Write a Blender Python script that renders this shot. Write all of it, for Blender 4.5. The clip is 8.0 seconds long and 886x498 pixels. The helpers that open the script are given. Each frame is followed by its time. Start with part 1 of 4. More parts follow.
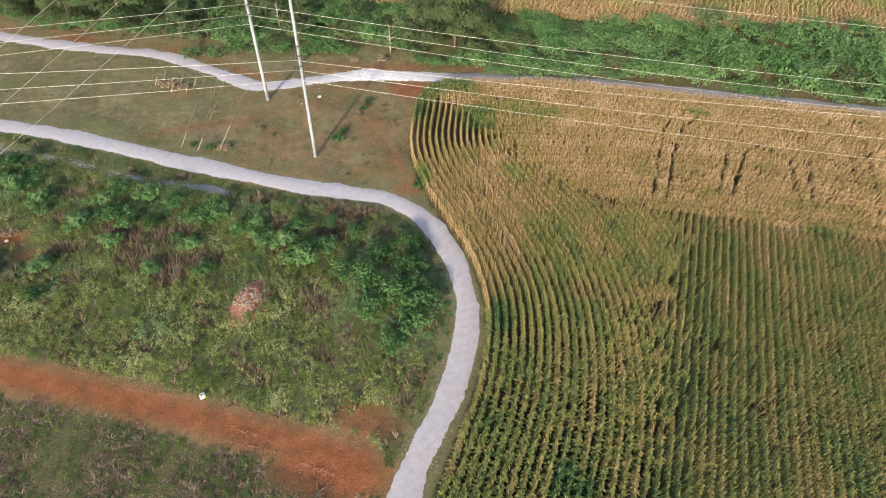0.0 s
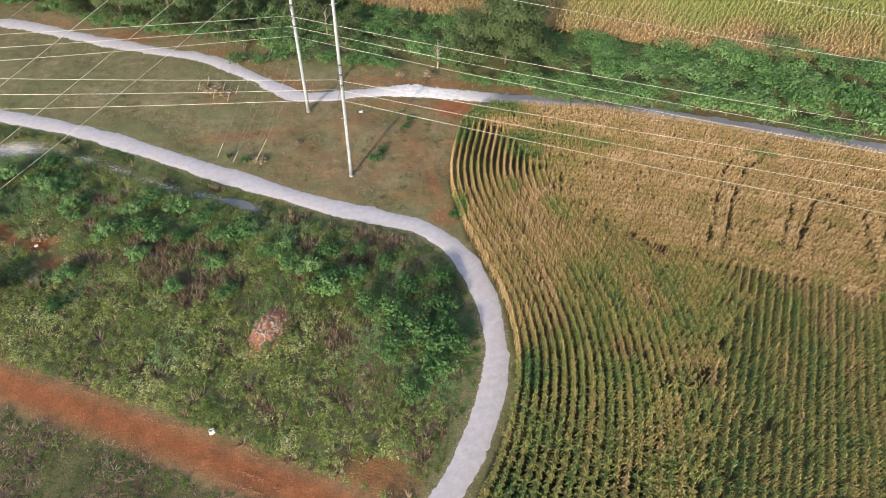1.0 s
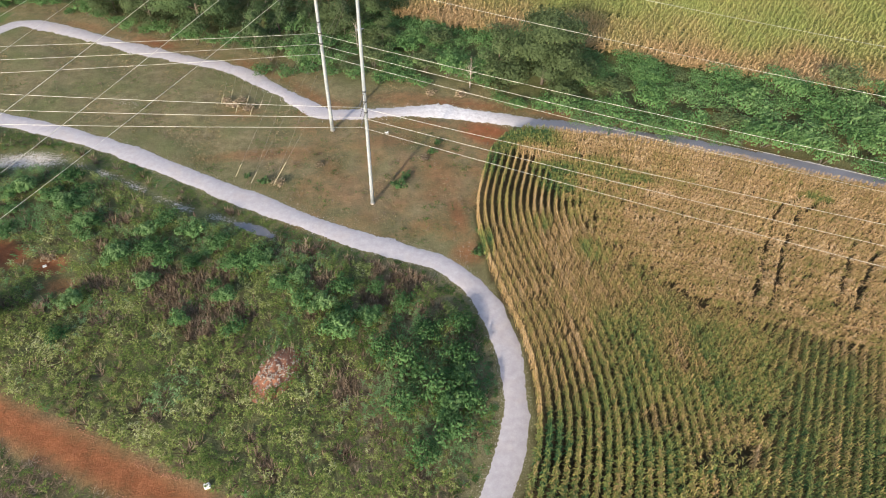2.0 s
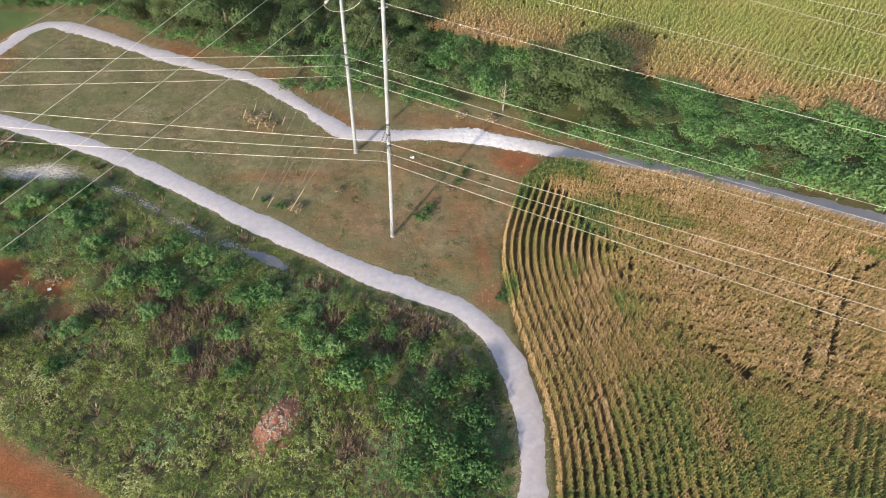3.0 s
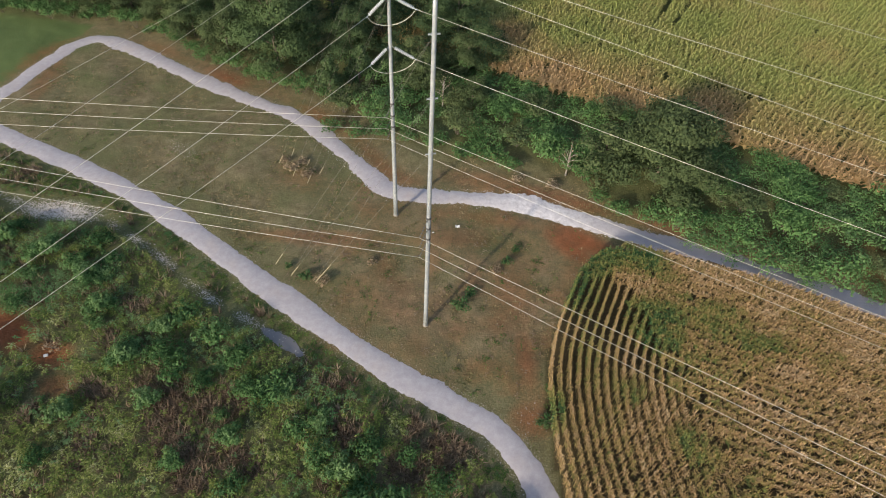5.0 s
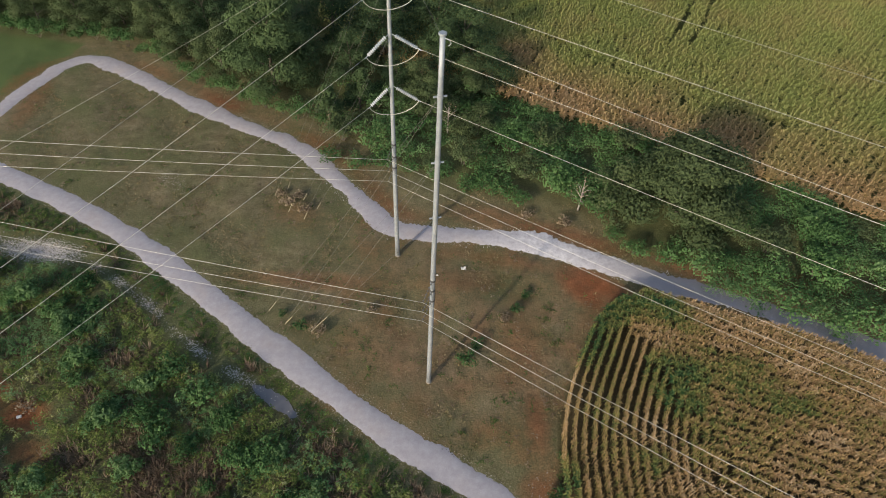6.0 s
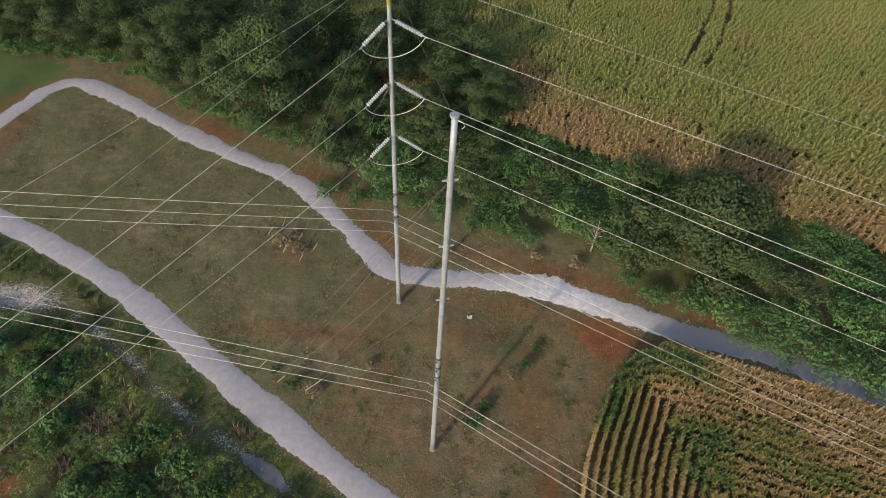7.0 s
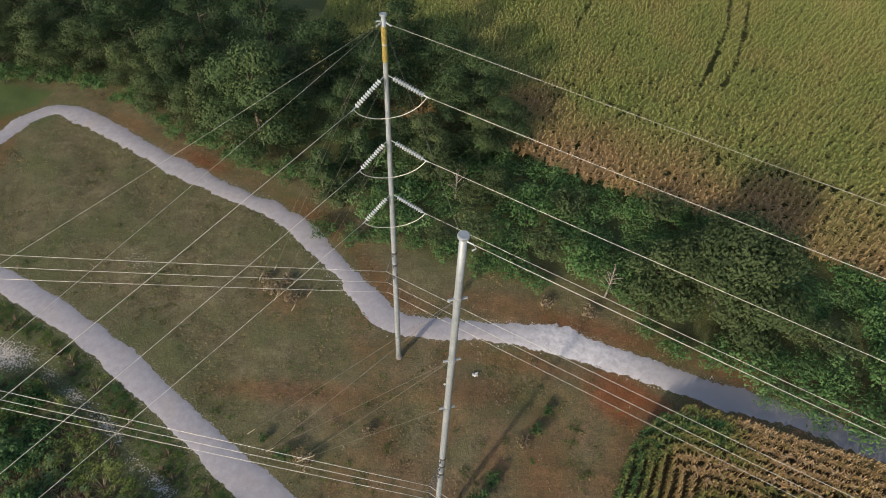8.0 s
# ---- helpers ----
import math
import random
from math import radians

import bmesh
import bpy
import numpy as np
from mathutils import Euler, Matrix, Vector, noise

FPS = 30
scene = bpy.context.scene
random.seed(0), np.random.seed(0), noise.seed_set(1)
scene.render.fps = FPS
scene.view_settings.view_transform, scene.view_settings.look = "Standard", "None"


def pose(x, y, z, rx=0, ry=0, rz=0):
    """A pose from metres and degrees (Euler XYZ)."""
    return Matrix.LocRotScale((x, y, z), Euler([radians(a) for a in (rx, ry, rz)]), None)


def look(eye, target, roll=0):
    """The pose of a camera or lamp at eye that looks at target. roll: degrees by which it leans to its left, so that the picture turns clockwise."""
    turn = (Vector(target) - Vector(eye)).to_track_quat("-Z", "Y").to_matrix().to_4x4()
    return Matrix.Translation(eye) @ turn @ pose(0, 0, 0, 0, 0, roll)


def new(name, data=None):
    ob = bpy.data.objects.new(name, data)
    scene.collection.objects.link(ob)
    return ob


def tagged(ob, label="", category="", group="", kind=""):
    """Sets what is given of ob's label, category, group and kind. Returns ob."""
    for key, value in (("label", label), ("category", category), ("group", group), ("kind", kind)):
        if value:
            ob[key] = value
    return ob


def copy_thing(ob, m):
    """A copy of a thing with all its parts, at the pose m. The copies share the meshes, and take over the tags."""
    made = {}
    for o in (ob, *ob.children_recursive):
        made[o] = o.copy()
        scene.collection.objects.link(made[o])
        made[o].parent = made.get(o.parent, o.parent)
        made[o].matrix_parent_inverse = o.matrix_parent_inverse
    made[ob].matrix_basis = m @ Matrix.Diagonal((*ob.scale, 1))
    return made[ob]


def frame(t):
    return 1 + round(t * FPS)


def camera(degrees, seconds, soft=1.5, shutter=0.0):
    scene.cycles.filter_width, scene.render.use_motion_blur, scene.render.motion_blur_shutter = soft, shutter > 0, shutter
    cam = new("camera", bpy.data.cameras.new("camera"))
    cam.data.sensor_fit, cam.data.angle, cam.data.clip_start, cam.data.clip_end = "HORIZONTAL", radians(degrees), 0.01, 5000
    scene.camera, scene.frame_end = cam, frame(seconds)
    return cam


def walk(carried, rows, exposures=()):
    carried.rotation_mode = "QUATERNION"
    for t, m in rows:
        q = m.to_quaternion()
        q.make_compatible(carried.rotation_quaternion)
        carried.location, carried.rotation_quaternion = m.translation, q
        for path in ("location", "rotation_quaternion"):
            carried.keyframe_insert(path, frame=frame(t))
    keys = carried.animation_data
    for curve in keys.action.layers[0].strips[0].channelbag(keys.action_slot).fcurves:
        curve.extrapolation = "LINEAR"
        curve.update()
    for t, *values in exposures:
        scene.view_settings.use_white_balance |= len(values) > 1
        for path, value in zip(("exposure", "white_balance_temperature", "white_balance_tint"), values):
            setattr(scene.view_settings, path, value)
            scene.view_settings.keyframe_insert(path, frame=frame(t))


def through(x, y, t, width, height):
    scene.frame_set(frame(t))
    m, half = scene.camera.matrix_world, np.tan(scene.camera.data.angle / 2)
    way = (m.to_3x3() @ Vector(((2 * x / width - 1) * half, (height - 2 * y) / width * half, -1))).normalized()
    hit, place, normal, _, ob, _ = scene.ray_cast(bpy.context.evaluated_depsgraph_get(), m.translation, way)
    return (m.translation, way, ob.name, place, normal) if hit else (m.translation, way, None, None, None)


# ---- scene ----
cam = camera(76.5, 8.0, soft=1.0)
PATH = [
    (0, (-1.048, -1.075, 42.659), (-0.69, 0.227, 41.183), 3.1),
    (0.5, (-0.399, 1.187, 42.715), (-0.104, 2.502, 41.237), 3.2),
    (1, (0.16, 3.678, 42.778), (0.39, 5.001, 41.296), 3.3),
    (1.5, (0.642, 6.34, 42.845), (0.818, 7.664, 41.357), 3.4),
    (1.7, (0.814, 7.44, 42.873), (0.972, 8.765, 41.384), 3.4),
    (2.8, (1.525, 13.714, 43.025), (1.604, 15.032, 41.523), 3.2),
    (3, (1.606, 14.876, 43.051), (1.654, 16.193, 41.547), 3.4),
    (3.5, (1.729, 17.785, 43.114), (1.689, 19.096, 41.604), 3.5),
    (4, (1.729, 20.684, 43.17), (1.64, 21.989, 41.656), 3.5),
    (4.5, (1.596, 23.559, 43.217), (1.49, 24.861, 41.702), 3.5),
    (4.7, (1.504, 24.701, 43.233), (1.395, 26.002, 41.717), 3.6),
    (5.8, (0.628, 30.896, 43.283), (0.504, 32.191, 41.763), 3.2),
    (6, (0.412, 32.012, 43.284), (0.288, 33.307, 41.765), 3.4),
    (6.5, (-0.176, 34.798, 43.274), (-0.303, 36.093, 41.755), 3.4),
    (7, (-0.785, 37.601, 43.244), (-0.911, 38.897, 41.726), 3.5),
    (7.5, (-1.336, 40.45, 43.193), (-1.464, 41.746, 41.675), 3.4),
    (8, (-1.728, 43.382, 43.117), (-1.861, 44.678, 41.6), 3.2),
]
walk(cam, [(t, look(eye, target, roll)) for t, eye, target, roll in PATH],
     exposures=[(0, 0.74), (1.5, 0.74), (3.0, 0.72), (3.5, 0.70), (4.0, 0.66), (4.5, 0.43), (6.0, -0.13), (8, -0.20)])

# ---- light ----
SUN_EL, SUN_TO = 20.0, 60.5          # sun's height; heading of the shadows, degrees from +x
SUN_FROM = Vector((-math.cos(radians(SUN_TO)) * math.cos(radians(SUN_EL)), -math.sin(radians(SUN_TO)) * math.cos(radians(SUN_EL)), math.sin(radians(SUN_EL))))
world = bpy.data.worlds.new("world")
scene.world = world
world.use_nodes = True
sky = world.node_tree.nodes.new("ShaderNodeTexSky")
sky.sky_type, sky.sun_disc = "NISHITA", False
sky.sun_elevation, sky.sun_rotation = radians(SUN_EL), math.atan2(SUN_FROM.x, SUN_FROM.y)
sky.dust_density = 2.0
back = world.node_tree.nodes["Background"]
back.inputs["Strength"].default_value = 0.19
world.node_tree.links.new(sky.outputs[0], back.inputs["Color"])
sun = new("sun", bpy.data.lights.new("sun", "SUN"))
sun.data.energy, sun.data.angle, sun.data.color = 4.2, radians(2.0), (1.0, 0.88, 0.72)
sun.matrix_world = look((0, 0, 100), Vector((0, 0, 100)) - SUN_FROM)

# ---- small tools ----
rng = np.random.default_rng(7)


def mesh_np(name, verts, faces, mat=None, smooth=False, **attrs):
    """A mesh from arrays: verts (n, 3), faces (m, 3 or 4) and float attributes per point."""
    verts, faces = np.asarray(verts, np.float32), np.asarray(faces, np.int32)
    me = bpy.data.meshes.new(name)
    me.vertices.add(len(verts))
    me.vertices.foreach_set("co", verts.ravel())
    me.loops.add(faces.size)
    me.loops.foreach_set("vertex_index", faces.ravel())
    me.polygons.add(len(faces))
    k = faces.shape[1]
    me.polygons.foreach_set("loop_start", np.arange(0, faces.size, k, dtype=np.int32))
    me.polygons.foreach_set("loop_total", np.full(len(faces), k, np.int32))
    me.polygons.foreach_set("use_smooth", np.full(len(faces), smooth))
    for key, values in attrs.items():
        me.attributes.new(key, "FLOAT", "POINT").data.foreach_set("value", np.asarray(values, np.float32))
    me.update()
    me.validate()
    if mat:
        me.materials.append(mat)
    return me


def part(name, me, parent, label=""):
    ob = new(name, me)
    ob.parent = parent
    return tagged(ob, label=label)


def thing(name, me=None, at=(0, 0, 0), turn=0.0, scale=1.0, **tags):
    ob = new(name, me)
    ob.matrix_basis = pose(*at, 0, 0, turn) @ Matrix.Scale(scale, 4)
    return tagged(ob, **tags)


def join(pieces):
    """Joins (verts, faces) pairs of one face size."""
    vs, fs, n = [], [], 0
    for v, f in pieces:
        vs.append(v)
        fs.append(np.asarray(f) + n)
        n += len(v)
    return np.concatenate(vs), np.concatenate(fs)


def tube(points, radii, sides=8, caps=True):
    """A tapered tube of triangles along points."""
    p = np.asarray(points, float)
    r = np.broadcast_to(np.asarray(radii, float), (len(p),))
    d = np.gradient(p, axis=0)
    d /= np.linalg.norm(d, axis=1)[:, None]
    ref = np.array([0, 0, 1.0]) if abs(d[0][2]) < 0.8 else np.array([1.0, 0, 0])
    a = np.cross(d, ref)
    a /= np.linalg.norm(a, axis=1)[:, None]
    b = np.cross(d, a)
    ang = np.linspace(0, 2 * np.pi, sides, endpoint=False)
    v = (p[:, None] + r[:, None, None] * (np.cos(ang)[None, :, None] * a[:, None] + np.sin(ang)[None, :, None] * b[:, None])).reshape(-1, 3)
    f = []
    for i in range(len(p) - 1):
        for j in range(sides):
            k, q = i * sides + j, i * sides + (j + 1) % sides
            f += [(k, q, q + sides), (k, q + sides, k + sides)]
    if caps:
        for base, flip in ((0, 1), ((len(p) - 1) * sides, 0)):
            for j in range(1, sides - 1):
                t = (base, base + j, base + j + 1)
                f.append(t[::-1] if flip else t)
    return v, np.array(f)


def disc_stack(a, b, count, radius, sides=10):
    """A string of insulator bells from a to b."""
    a, b = np.asarray(a, float), np.asarray(b, float)
    steps, rad = [], []
    for i in range(count):
        for f, r in ((0.0, 0.22), (0.30, 0.24), (0.36, 1.0), (0.62, 0.92), (0.68, 0.28)):
            steps.append((i + f) / count)
            rad.append(radius * r)
    s = np.array(steps)[:, None]
    return tube(a + (b - a) * s, rad, sides)


def box(sx, sy, sz, bevel=0.02, mat=None, name="box"):
    bm = bmesh.new()
    bmesh.ops.create_cube(bm, size=1.0)
    bmesh.ops.scale(bm, vec=(sx, sy, sz), verts=bm.verts)
    bmesh.ops.translate(bm, vec=(0, 0, sz / 2), verts=bm.verts)
    bmesh.ops.bevel(bm, geom=bm.edges[:], offset=bevel, segments=2, affect="EDGES", profile=0.6)
    me = bpy.data.meshes.new(name)
    bm.to_mesh(me)
    bm.free()
    if mat:
        me.materials.append(mat)
    return me


def smooth_line(points, step=0.5):
    """Catmull-Rom through points, resampled at even steps."""
    p = np.asarray(points, float)
    p = np.concatenate([[2 * p[0] - p[1]], p, [2 * p[-1] - p[-2]]])
    out = []
    for i in range(1, len(p) - 2):
        t = np.linspace(0, 1, 24, endpoint=False)[:, None]
        a, b, c, d = p[i - 1], p[i], p[i + 1], p[i + 2]
        out.append(0.5 * (2 * b + (c - a) * t + (2 * a - 5 * b + 4 * c - d) * t**2 + (3 * b - a - 3 * c + d) * t**3))
    q = np.concatenate(out + [p[-2:-1]])
    s = np.r_[0, np.cumsum(np.linalg.norm(np.diff(q, axis=0), axis=1))]
    at = np.arange(0, s[-1], step)
    return np.stack([np.interp(at, s, q[:, k]) for k in range(q.shape[1])], 1)


def inside(poly, x, y):
    """Which points lie in a polygon."""
    poly = np.asarray(poly, float)
    hit = np.zeros(np.shape(x), bool)
    for (ax, ay), (bx, by) in zip(poly, np.roll(poly, -1, 0)):
        cross = (ay > y) != (by > y)
        hit ^= cross & (x < (bx - ax) * (y - ay) / (by - ay + 1e-12) + ax)
    return hit


def away(line, x, y, closed=False):
    """Distance of points from a polyline."""
    line = np.asarray(line, float)
    if closed:
        line = np.concatenate([line, line[:1]])
    best = np.full(np.shape(x), 1e9)
    for (ax, ay), (bx, by) in zip(line[:-1], line[1:]):
        dx, dy = bx - ax, by - ay
        t = np.clip(((x - ax) * dx + (y - ay) * dy) / (dx * dx + dy * dy + 1e-12), 0, 1)
        best = np.minimum(best, np.hypot(x - ax - t * dx, y - ay - t * dy))
    return best


def wave(x, y, size, seed=0):
    """Soft random field in about -1..1, with blotches of that size in metres."""
    r = np.random.default_rng(seed)
    out = 0
    for k in range(7):
        a, ph = r.uniform(0, 2 * np.pi), r.uniform(0, 2 * np.pi)
        f = 2 * np.pi / size * r.uniform(0.45, 1.3)
        out = out + np.sin(f * (np.cos(a) * x + np.sin(a) * y) + ph + 1.3 * np.sin(f * 0.5 * (np.sin(a) * x - np.cos(a) * y)))
    return out / 3.2


def blot(x, y, cx, cy, rx, ry, turn=0.0):
    """1 in the middle of an ellipse, 0 at its rim and beyond."""
    c, s = math.cos(radians(turn)), math.sin(radians(turn))
    u, v = (x - cx) * c + (y - cy) * s, -(x - cx) * s + (y - cy) * c
    return np.clip(1 - (u / rx) ** 2 - (v / ry) ** 2, 0, 1)


# ---- materials ----
def nodes_of(name):
    m = bpy.data.materials.new(name)
    m.use_nodes = True
    nt = m.node_tree
    return m, nt, nt.nodes["Principled BSDF"], nt.nodes["Material Output"]


def node(nt, kind, **inputs):
    n = nt.nodes.new(kind)
    for k, v in inputs.items():
        n.inputs[k.replace("_", " ")].default_value = v
    return n


def noise_tex(nt, scale, detail=3.0, rough=0.6):
    co = nt.nodes.new("ShaderNodeNewGeometry")
    n = node(nt, "ShaderNodeTexNoise", Scale=scale, Detail=detail, Roughness=rough)
    nt.links.new(co.outputs["Position"], n.inputs["Vector"])
    return n.outputs["Fac"]


def attr(nt, key):
    a = nt.nodes.new("ShaderNodeAttribute")
    a.attribute_name = key
    return a.outputs["Fac"]


def ramp(nt, fac, *stops):
    r = nt.nodes.new("ShaderNodeValToRGB")
    e = r.color_ramp.elements
    while len(e) < len(stops):
        e.new(0.5)
    for el, (at, col) in zip(e, stops):
        el.position, el.color = at, (*col, 1)
    nt.links.new(fac, r.inputs["Fac"])
    return r.outputs["Color"]


def maths(nt, op, a, b=0.0, clamp=False):
    m = nt.nodes.new("ShaderNodeMath")
    m.operation, m.use_clamp = op, clamp
    for i, v in enumerate((a, b)):
        if isinstance(v, (int, float)):
            m.inputs[i].default_value = v
        else:
            nt.links.new(v, m.inputs[i])
    return m.outputs[0]


def mix(nt, fac, a, b, blend="MIX"):
    m = nt.nodes.new("ShaderNodeMix")
    m.data_type, m.blend_type = "RGBA", blend
    for i, v in ((0, fac), (6, a), (7, b)):
        if isinstance(v, (int, float)):
            m.inputs[i].default_value = v
        elif isinstance(v, tuple):
            m.inputs[i].default_value = (*v, 1)
        else:
            nt.links.new(v, m.inputs[i])
    return m.outputs[2]


def bump(nt, height, strength, distance, bsdf):
    b = node(nt, "ShaderNodeBump", Strength=strength, Distance=distance)
    nt.links.new(height, b.inputs["Height"])
    nt.links.new(b.outputs[0], bsdf.inputs["Normal"])


def ground_material():
    m, nt, bs, out = nodes_of("ground")
    big, mid, fine = noise_tex(nt, 0.12, 4), noise_tex(nt, 0.9, 5, 0.7), noise_tex(nt, 7.0, 4, 0.75)
    turf = ramp(nt, maths(nt, "ADD", maths(nt, "MULTIPLY", mid, 0.55), maths(nt, "MULTIPLY", fine, 0.45)),
                (0.30, (0.080, 0.072, 0.036)), (0.45, (0.148, 0.121, 0.066)), (0.55, (0.216, 0.174, 0.102)), (0.64, (0.335, 0.272, 0.178)))
    green = ramp(nt, fine, (0.3, (0.052, 0.070, 0.025)), (0.7, (0.130, 0.155, 0.060)))
    soft = mix(nt, maths(nt, "MULTIPLY", maths(nt, "ADD", attr(nt, "green"), maths(nt, "SUBTRACT", mid, 0.5)), 1.0, True), turf, green)
    lawn = ramp(nt, maths(nt, "ADD", maths(nt, "MULTIPLY", big, 0.5), maths(nt, "MULTIPLY", fine, 0.5)), (0.3, (0.070, 0.102, 0.034)), (0.7, (0.112, 0.155, 0.054)))
    soft = mix(nt, attr(nt, "lawn"), soft, lawn)
    red = ramp(nt, maths(nt, "ADD", maths(nt, "MULTIPLY", mid, 0.6), maths(nt, "MULTIPLY", fine, 0.4)),
               (0.30, (0.145, 0.046, 0.018)), (0.5, (0.222, 0.081, 0.034)), (0.74, (0.320, 0.145, 0.072)))
    s = maths(nt, "ADD", attr(nt, "soil"), maths(nt, "MULTIPLY", maths(nt, "SUBTRACT", maths(nt, "ADD", maths(nt, "MULTIPLY", mid, 0.6), maths(nt, "MULTIPLY", fine, 0.4)), 0.5), 1.6))
    cover = nt.nodes.new("ShaderNodeMapRange")
    cover.inputs[1].default_value, cover.inputs[2].default_value = 0.10, 1.0
    nt.links.new(s, cover.inputs[0])
    col = mix(nt, cover.outputs[0], soft, red)
    # dark soil and litter, with the shade under the corn put into its colour
    tilth_shade = ramp(nt, fine, (0.3, (0.036, 0.026, 0.015)), (0.7, (0.095, 0.070, 0.038)))
    col = mix(nt, attr(nt, "tilth_shade"), col, tilth_shade)
    stone = ramp(nt, fine, (0.35, (0.36, 0.31, 0.27)), (0.65, (0.64, 0.58, 0.53)))
    g = maths(nt, "ADD", attr(nt, "stony"), maths(nt, "MULTIPLY", maths(nt, "SUBTRACT", fine, 0.5), 2.2))
    lay = nt.nodes.new("ShaderNodeMapRange")
    lay.inputs[1].default_value, lay.inputs[2].default_value = 0.5, 0.7
    nt.links.new(g, lay.inputs[0])
    col = mix(nt, lay.outputs[0], col, stone)
    nt.links.new(col, bs.inputs["Base Color"])
    bs.inputs["Roughness"].default_value = 0.95
    bs.inputs["Specular IOR Level"].default_value = 0.15
    bump(nt, maths(nt, "ADD", fine, mid), 0.6, 0.12, bs)
    return m


def gravel_material():
    m, nt, bs, out = nodes_of("gravel")
    big, mid, fine = noise_tex(nt, 0.35, 3), noise_tex(nt, 1.6, 5, 0.75), noise_tex(nt, 24.0, 3, 0.8)
    f = maths(nt, "ADD", maths(nt, "MULTIPLY", mid, 0.55), maths(nt, "MULTIPLY", fine, 0.45))
    col = ramp(nt, f, (0.34, (0.325, 0.30, 0.315)), (0.5, (0.395, 0.368, 0.385)), (0.66, (0.475, 0.448, 0.465)))
    col = mix(nt, maths(nt, "MULTIPLY", maths(nt, "SUBTRACT", big, 0.52, True), 1.6, True), col, (0.44, 0.36, 0.31))
    # greyer, slightly darker gravel along the eastern stretch of the track
    greyed = maths(nt, "MULTIPLY", attr(nt, "greyed"), maths(nt, "ADD", 0.4, mid), True)
    col = mix(nt, greyed, col, (0.37, 0.345, 0.36))
    new_stone = ramp(nt, f, (0.36, (0.42, 0.39, 0.40)), (0.46, (0.60, 0.57, 0.58)), (0.6, (0.76, 0.73, 0.73)))
    col = mix(nt, maths(nt, "MULTIPLY", attr(nt, "fresh"), maths(nt, "ADD", 0.35, maths(nt, "MULTIPLY", mid, 1.1)), True), col, new_stone)
    nt.links.new(col, bs.inputs["Base Color"])
    bs.inputs["Roughness"].default_value = 0.92
    bs.inputs["Specular IOR Level"].default_value = 0.2
    bump(nt, fine, 0.35, 0.03, bs)
    return m


def leaf_material(name, *stops, through=0.25, rough=0.75, grain=0.5):
    """Foliage: colour by the tone of each plant, in some with painted shade, and some spread from leaf to leaf."""
    m, nt, bs, out = nodes_of(name)
    geo = nt.nodes.new("ShaderNodeNewGeometry")
    info = nt.nodes.new("ShaderNodeObjectInfo")
    spread = maths(nt, "MULTIPLY", maths(nt, "SUBTRACT", geo.outputs["Random Per Island"], 0.5), grain)
    spread = maths(nt, "ADD", spread, maths(nt, "MULTIPLY", maths(nt, "SUBTRACT", info.outputs["Random"], 0.5), 0.18))
    col = ramp(nt, maths(nt, "ADD", attr(nt, "tone"), spread, True), *stops)
    nt.links.new(col, bs.inputs["Base Color"])
    bs.inputs["Roughness"].default_value = rough
    bs.inputs["Specular IOR Level"].default_value = 0.12
    tr = nt.nodes.new("ShaderNodeBsdfTranslucent")
    nt.links.new(col, tr.inputs["Color"])
    ms = node(nt, "ShaderNodeMixShader", Fac=through)
    nt.links.new(bs.outputs[0], ms.inputs[1])
    nt.links.new(tr.outputs[0], ms.inputs[2])
    nt.links.new(ms.outputs[0], out.inputs["Surface"])
    return m


def plain(name, dark, light, scale=6.0, rough=0.6, metal=0.0, rise=0.02):
    m, nt, bs, out = nodes_of(name)
    f = noise_tex(nt, scale, 5, 0.7)
    nt.links.new(ramp(nt, f, (0.3, dark), (0.7, light)), bs.inputs["Base Color"])
    bs.inputs["Roughness"].default_value, bs.inputs["Metallic"].default_value = rough, metal
    bump(nt, f, 0.3, rise, bs)
    return m


GROUND = ground_material()
GRAVEL = gravel_material()
CORN = leaf_material("corn_leaves", (0.0, (0.048, 0.110, 0.042)), (0.30, (0.196, 0.214, 0.064)), (0.55, (0.305, 0.232, 0.090)), (0.80, (0.425, 0.274, 0.135)), (1.0, (0.57, 0.43, 0.25)), grain=0.34, through=0.14)
FAR_CORN = leaf_material("ripening_corn_leaves", (0.0, (0.160, 0.205, 0.065)), (0.3, (0.335, 0.370, 0.118)), (0.55, (0.420, 0.350, 0.145)), (0.8, (0.480, 0.330, 0.165)), (1.0, (0.55, 0.40, 0.22)), grain=0.14, through=0.4)
FOREST = leaf_material("tree_leaves", (0.0, (0.022, 0.042, 0.020)), (0.4, (0.047, 0.080, 0.036)), (0.7, (0.088, 0.134, 0.056)), (1.0, (0.15, 0.20, 0.085)), grain=0.14, through=0.3)
VINE = leaf_material("vine_leaves", (0.0, (0.024, 0.054, 0.020)), (0.4, (0.060, 0.128, 0.044)), (0.7, (0.112, 0.210, 0.074)), (1.0, (0.19, 0.28, 0.12)), grain=0.24, through=0.3)
OLIVE = leaf_material("olive_leaves", (0.0, (0.030, 0.048, 0.021)), (0.4, (0.070, 0.100, 0.044)), (0.7, (0.125, 0.165, 0.073)), (1.0, (0.19, 0.23, 0.105)), grain=0.14, through=0.3)
WEED = leaf_material("weed_leaves", (0.0, (0.055, 0.096, 0.027)), (0.35, (0.122, 0.170, 0.044)), (0.6, (0.210, 0.250, 0.070)), (0.8, (0.305, 0.325, 0.120)), (1.0, (0.42, 0.43, 0.23)), grain=0.5, through=0.3)
